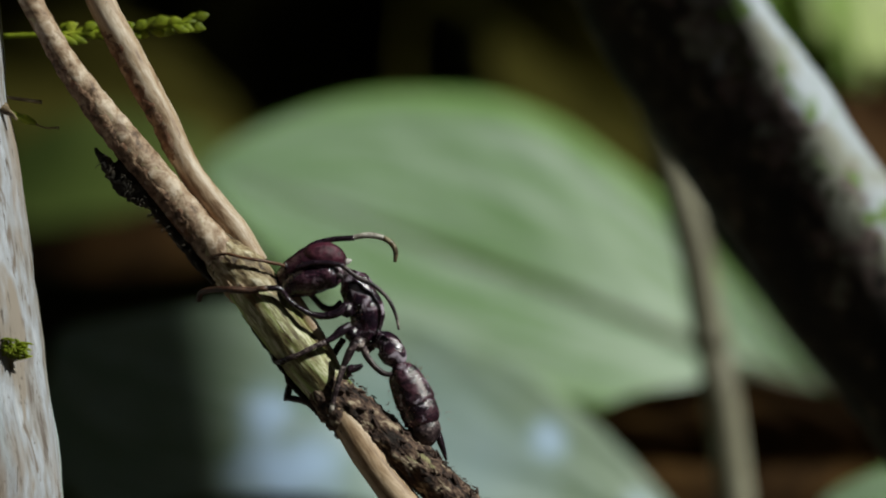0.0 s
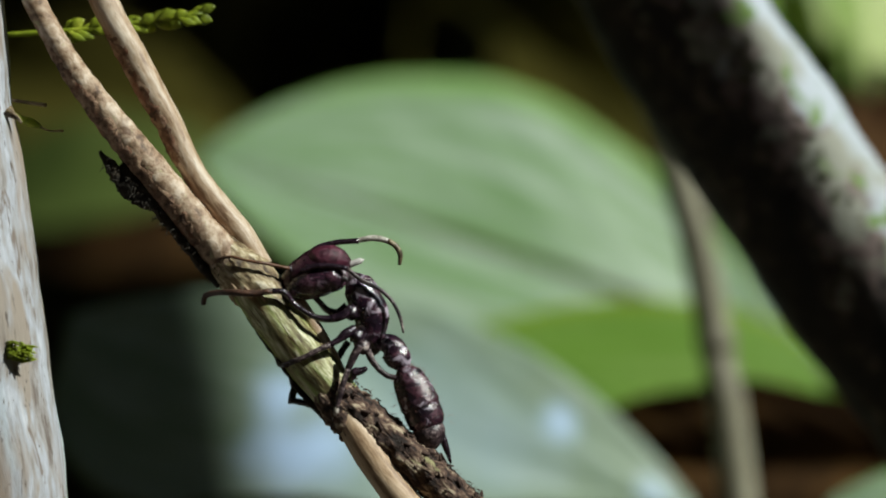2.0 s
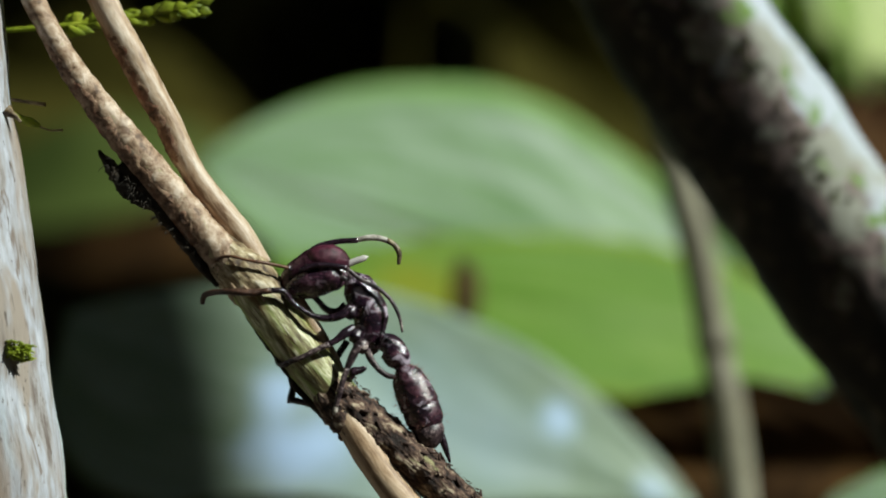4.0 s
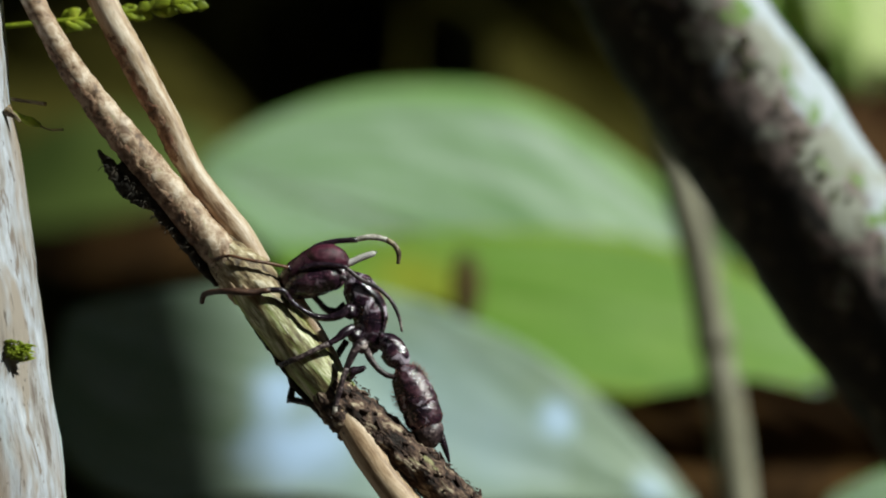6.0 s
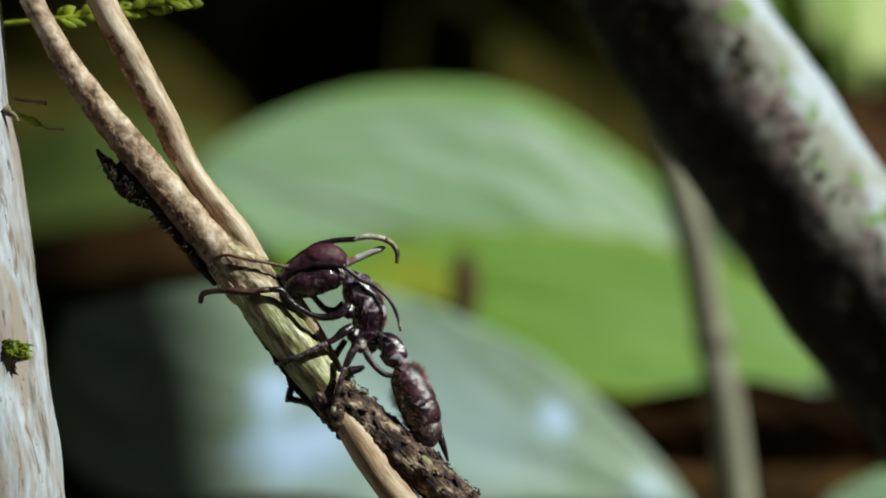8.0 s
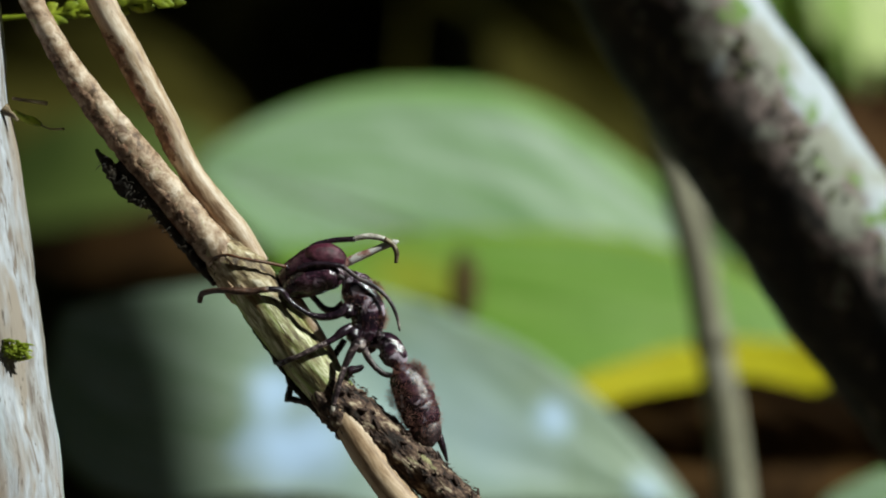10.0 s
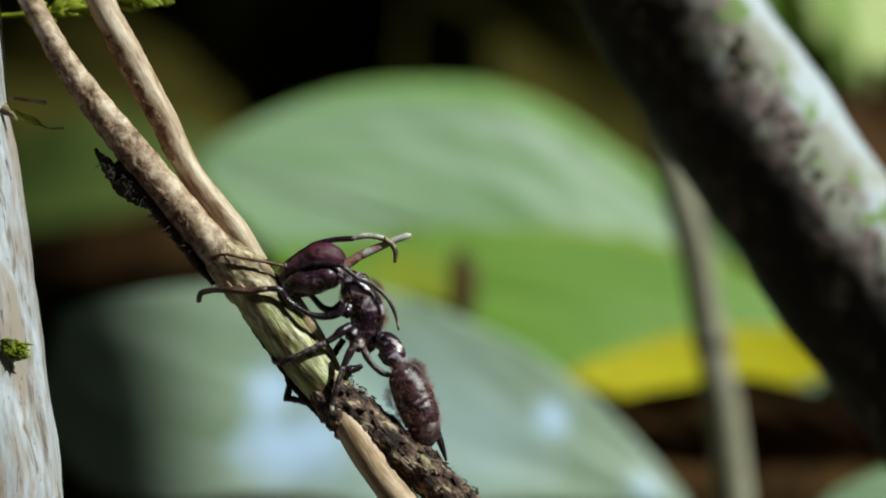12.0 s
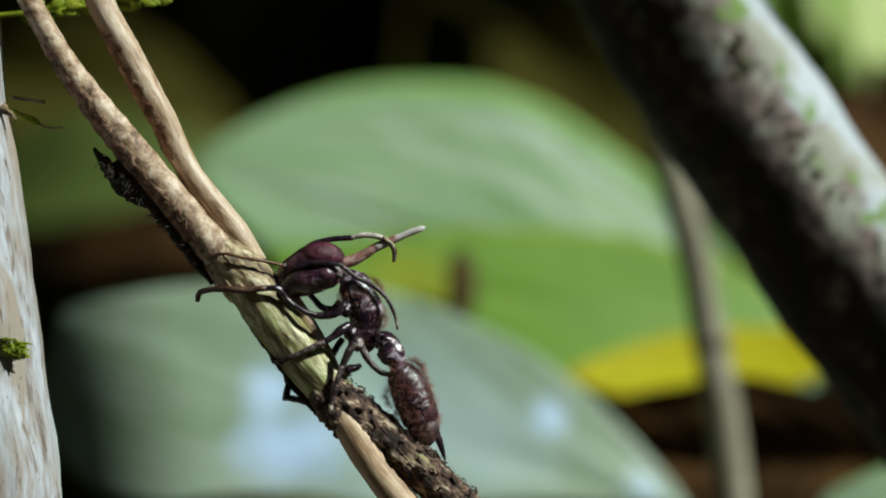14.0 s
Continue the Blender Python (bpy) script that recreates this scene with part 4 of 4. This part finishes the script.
    leg("middle leg spread over the twig", [(618, 576, 9, near + 0.001), (602, 586, 10, near + 0.0006), (588, 597, 7, near + 0.0004), (572, 606, 6, near + 0.0002)],
        [(574, 605, 6, near + 0.0002), (550, 616, 6, near), (524, 629, 5.5, near), (504, 636, 6, near + 0.0004)],
        [(506, 636, 6, near + 0.0004), (490, 642, 6, near + 0.001), (482, 634, 5, near + 0.0018), (480, 622, 4, near + 0.0022)], CHITIN, DUSTY_CHITIN, CHITIN)
    leg("middle leg gripping the twig's underside", [(606, 600, 7, far + 0.001), (580, 640, 7, far + 0.0014), (548, 690, 6, far + 0.0012), (520, 662, 5, far + 0.0008)],
        [(520, 664, 6, far + 0.0002), (512, 680, 7, far), (506, 702, 8, far - 0.0004)],
        [(502, 703, 8, far - 0.0004), (528, 708, 6, far - 0.0008), (556, 720, 5, far - 0.0012), (584, 734, 5, near + 0.001)])
    leg("dusty pale hind leg", [(626, 606, 9, near + 0.0004), (614, 630, 8, near + 0.0003), (604, 652, 6, near + 0.0002)],
        [(606, 648, 6, near + 0.0002), (598, 672, 6, near), (590, 700, 6, near), (586, 716, 5, near)],
        [(587, 712, 5, near), (584, 724, 5, near), (581, 736, 3.5, near + 0.0004)], DUSTY_CHITIN, DUSTY_CHITIN, PALE_CHITIN)
    leg("hind leg bent under the waist", [(640, 614, 8, FOCUS - 0.0006), (648, 632, 7, FOCUS - 0.0006), (662, 650, 6, FOCUS - 0.0006)],
        [(660, 648, 6, FOCUS - 0.0006), (676, 660, 6, FOCUS - 0.0006), (694, 664, 5, FOCUS - 0.0006)],
        [(692, 664, 5, FOCUS - 0.0006), (700, 660, 5, FOCUS - 0.0004), (706, 652, 4, FOCUS - 0.0002)], DUSTY_CHITIN, DUSTY_CHITIN, CHITIN)
    part("spur", limb([(612, 668, 4), (616, 656, 8), (632, 650, 6), (640, 646, 3)], FOCUS - 0.001, count=10, sides=8, rough=0.2, grain=1500), CHITIN, ob, "small black leg spur")

    def hairs(centre, radius, out, count, length, spread):
        bm = bmesh.new()
        out = Vector(out).normalized()
        for i in range(count):
            w = (out + Vector([random.gauss(0, spread) for _ in range(3)])).normalized()
            p = Vector(centre) + w * radius * 0.9
            w2 = (w + Vector([random.gauss(0, 0.35) for _ in range(3)])).normalized()
            q = p + w2 * length * random.uniform(0.4, 1.2)
            tube([(p, 0.000014), (p.lerp(q, 0.55) + Vector([random.gauss(0, 0.00010) for _ in range(3)]), 0.000012), (q, 0.000005)], 3, 3, bm=bm)
        return bm

    tufts = []
    for u, v, r, out, k in ((712, 664, 28, (-0.4, -0.8, 0.4), 70), (724, 664, 28, (0.7, -0.3, 0.6), 90), (728, 690, 34, (0.9, -0.5, 0.2), 90), (722, 690, 34, (0, -1, 0.1), 110),
                            (716, 700, 34, (-0.9, -0.4, -0.1), 70), (736, 716, 36, (0.8, -0.6, 0.1), 90), (738, 726, 36, (-0.2, -1, 0), 90), (742, 740, 34, (0.9, -0.2, -0.3), 80),
                            (734, 738, 34, (-0.9, -0.4, 0), 60), (745, 755, 30, (0.3, -0.9, -0.2), 70)):
        c = at(u, v, FOCUS - 0.0002)
        o = Vector(out).normalized()
        t = part("fuzz_tuft", hairs(c, r * STEP, o, k * 3, 0.0007, 0.5), FUZZ, ob, "rusty fungus hairs", c)
        t["kind"] = "stuff"
        tufts.append((t, c - ORIGIN[ob.name], o))
    for u, v, r, out, k in ((640, 530, 32, (0.2, -0.9, 0.3), 70), (648, 520, 30, (0.8, -0.2, 0.6), 70), (652, 560, 34, (0.9, -0.4, 0), 60), (625, 530, 28, (-0.7, -0.5, 0.2), 50), (632, 595, 24, (0, -1, -0.2), 60)):
        c = at(u, v)
        o = Vector(out).normalized()
        t = part("fuzz_tuft", hairs(c, r * STEP, o, k * 3, 0.0005, 0.5), FUZZ, ob, "rusty fungus hairs", c)
        t["kind"] = "stuff"
        tufts.append((t, c - ORIGIN[ob.name], o))
    return tufts


def fungus_stalk():
    """The stalk that grows out of the back of the ant's head, along its own axis."""
    root = at(608, 466)
    ob = thing("fungus_stalk", root, "reddish fungus stalk with a white tip growing from the ant", "fungus")
    part("stem", limb([(606, 467, 11), (632, 458, 10), (662, 440, 8), (690, 427, 7), (720, 415, 5.5), (738, 408, 5)], FOCUS - 0.0001, count=30, sides=14, rough=0.1, grain=1300), FUNGUS, ob)
    part("tip", limb([(662, 440, 8.1), (686, 429, 7.5), (712, 418, 6.2), (728, 411, 6), (742, 406, 5.6), (750, 403, 4), (753, 402, 1)], FOCUS - 0.0001, count=14, sides=12, rough=0.06, grain=1500), FUNGUS_TIP, ob, "whitish growing tip")
    return ob, root


TUFTS = ant()
STALK, STALK_ROOT = fungus_stalk()


# ---- what moves ----
def motions():
    along = (at(750, 404) - at(608, 466)).normalized()
    walk(STALK, [(t, Matrix.Translation(STALK_ROOT + along * (s - 154) * STEP)) for t, s in (
        (0, 10), (0.5, 14), (1.5, 22), (3, 28), (5.5, 48), (6.5, 57), (7.5, 66), (8.2, 74), (10.3, 103), (11, 113), (12.5, 131), (14, 154))])
    for tuft, place, out in TUFTS:
        walk(tuft, [(t, Matrix.Translation(place - out * s)) for t, s in (
            (0, 0.0013), (1.5, 0.0012), (3, 0.0010), (5.5, 0.0007), (8, 0.0004), (10.5, 0.0002), (14, 0))])
    drift(LEAVES["big"], 0.405, ((0, 0, 40, 1.5), (0.5, 0, 24, 1), (1.0, 0, 0, 0), (1.5, 0, -16, 0), (3, 0, -8, 0), (5.5, 0, 4, 0), (7.5, 0, 6, 0), (11, 0, 2, 0), (14, 0, 0, 0)))
    # The added lime leaf swings up where the large leaf's lower half brightens.
    drift(LEAVES["lime"], 0.370, ((0, 0, 175, -27), (1.1, 0, 175, -27), (1.5, 0, 95, -21), (2.0, 0, 26, -13.5), (2.4, 0, 10, -9), (3.0, 0, 2, -4.5), (4.2, 0, 0, -0.5), (5.3, 0, 0, 0), (14, 0, 0, 0)))
    drift(LEAVES["yellow"], 0.357, ((0, 0, 140, 0), (7.5, 0, 130, 0), (9.0, 0, 60, 0), (10.5, 0, 10, 0), (12, 0, 0, 0), (14, 0, 0, 0)))
    drift(LEAVES["grey"], 0.335, ((0, -5, 40, 0), (0.5, -2, 30, 0), (1.2, 4, 14, 0), (2.0, 8, 4, 0), (3.2, 8, 0, 0), (6, 6, 0, 0), (10, 3, 0, 0), (14, 0, 0, 0)))
    for key, rows in (("shade", ((0, 0.004), (3, 0.003), (6, 0.002), (8, 0.001), (10.5, -0.001), (12, -0.003), (14, -0.006))),
                      ("high", ((0, 0.0004), (1.5, -0.0004), (3, -0.0010), (5.5, -0.0023), (8, -0.0029), (14, -0.0032)))):
        walk(LEAVES[key], [(t, Matrix.Translation(ORIGIN[LEAVES[key].name] + ACROSS * a)) for t, a in rows])
    base = ORIGIN[FROND.name]
    walk(FROND, [(t, Matrix.Translation(base + Vector((du * STEP, 0, -dv * STEP))) @ pose(0, 0, 0, 0, -a, 0)) for t, du, dv, a in (
        (0, 0, 0, 0), (1.5, 3, -8, 1.5), (3, 6, -14, 2.5), (6.5, 0, -26, 3.5), (8, -6, -28, 3.5), (11, -50, -36, 2.5), (14, -58, -36, 2.5))])
    p = ORIGIN[SPRIG.name] - ORIGIN[SPRIG.parent.name]
    walk(SPRIG, [(t, Matrix.Translation(p + Vector((s * STEP, 0, 0)))) for t, s in ((0, -8), (3, -8), (6.5, -5), (10.5, 0), (14, 0))])


def drift(ob, d, rows):
    """Lets a leaf sway: seconds, steps to the right, steps down, degrees of turn in the upright plane and about the upright."""
    base = ORIGIN[ob.name]
    k = STEP * d / FOCUS
    walk(ob, [(t, Matrix.Translation(base + Vector((du * k, 0, -dv * k))) @ pose(0, 0, 0, 0, a, turn[0] if turn else 0)) for t, du, dv, a, *turn in rows])


motions()
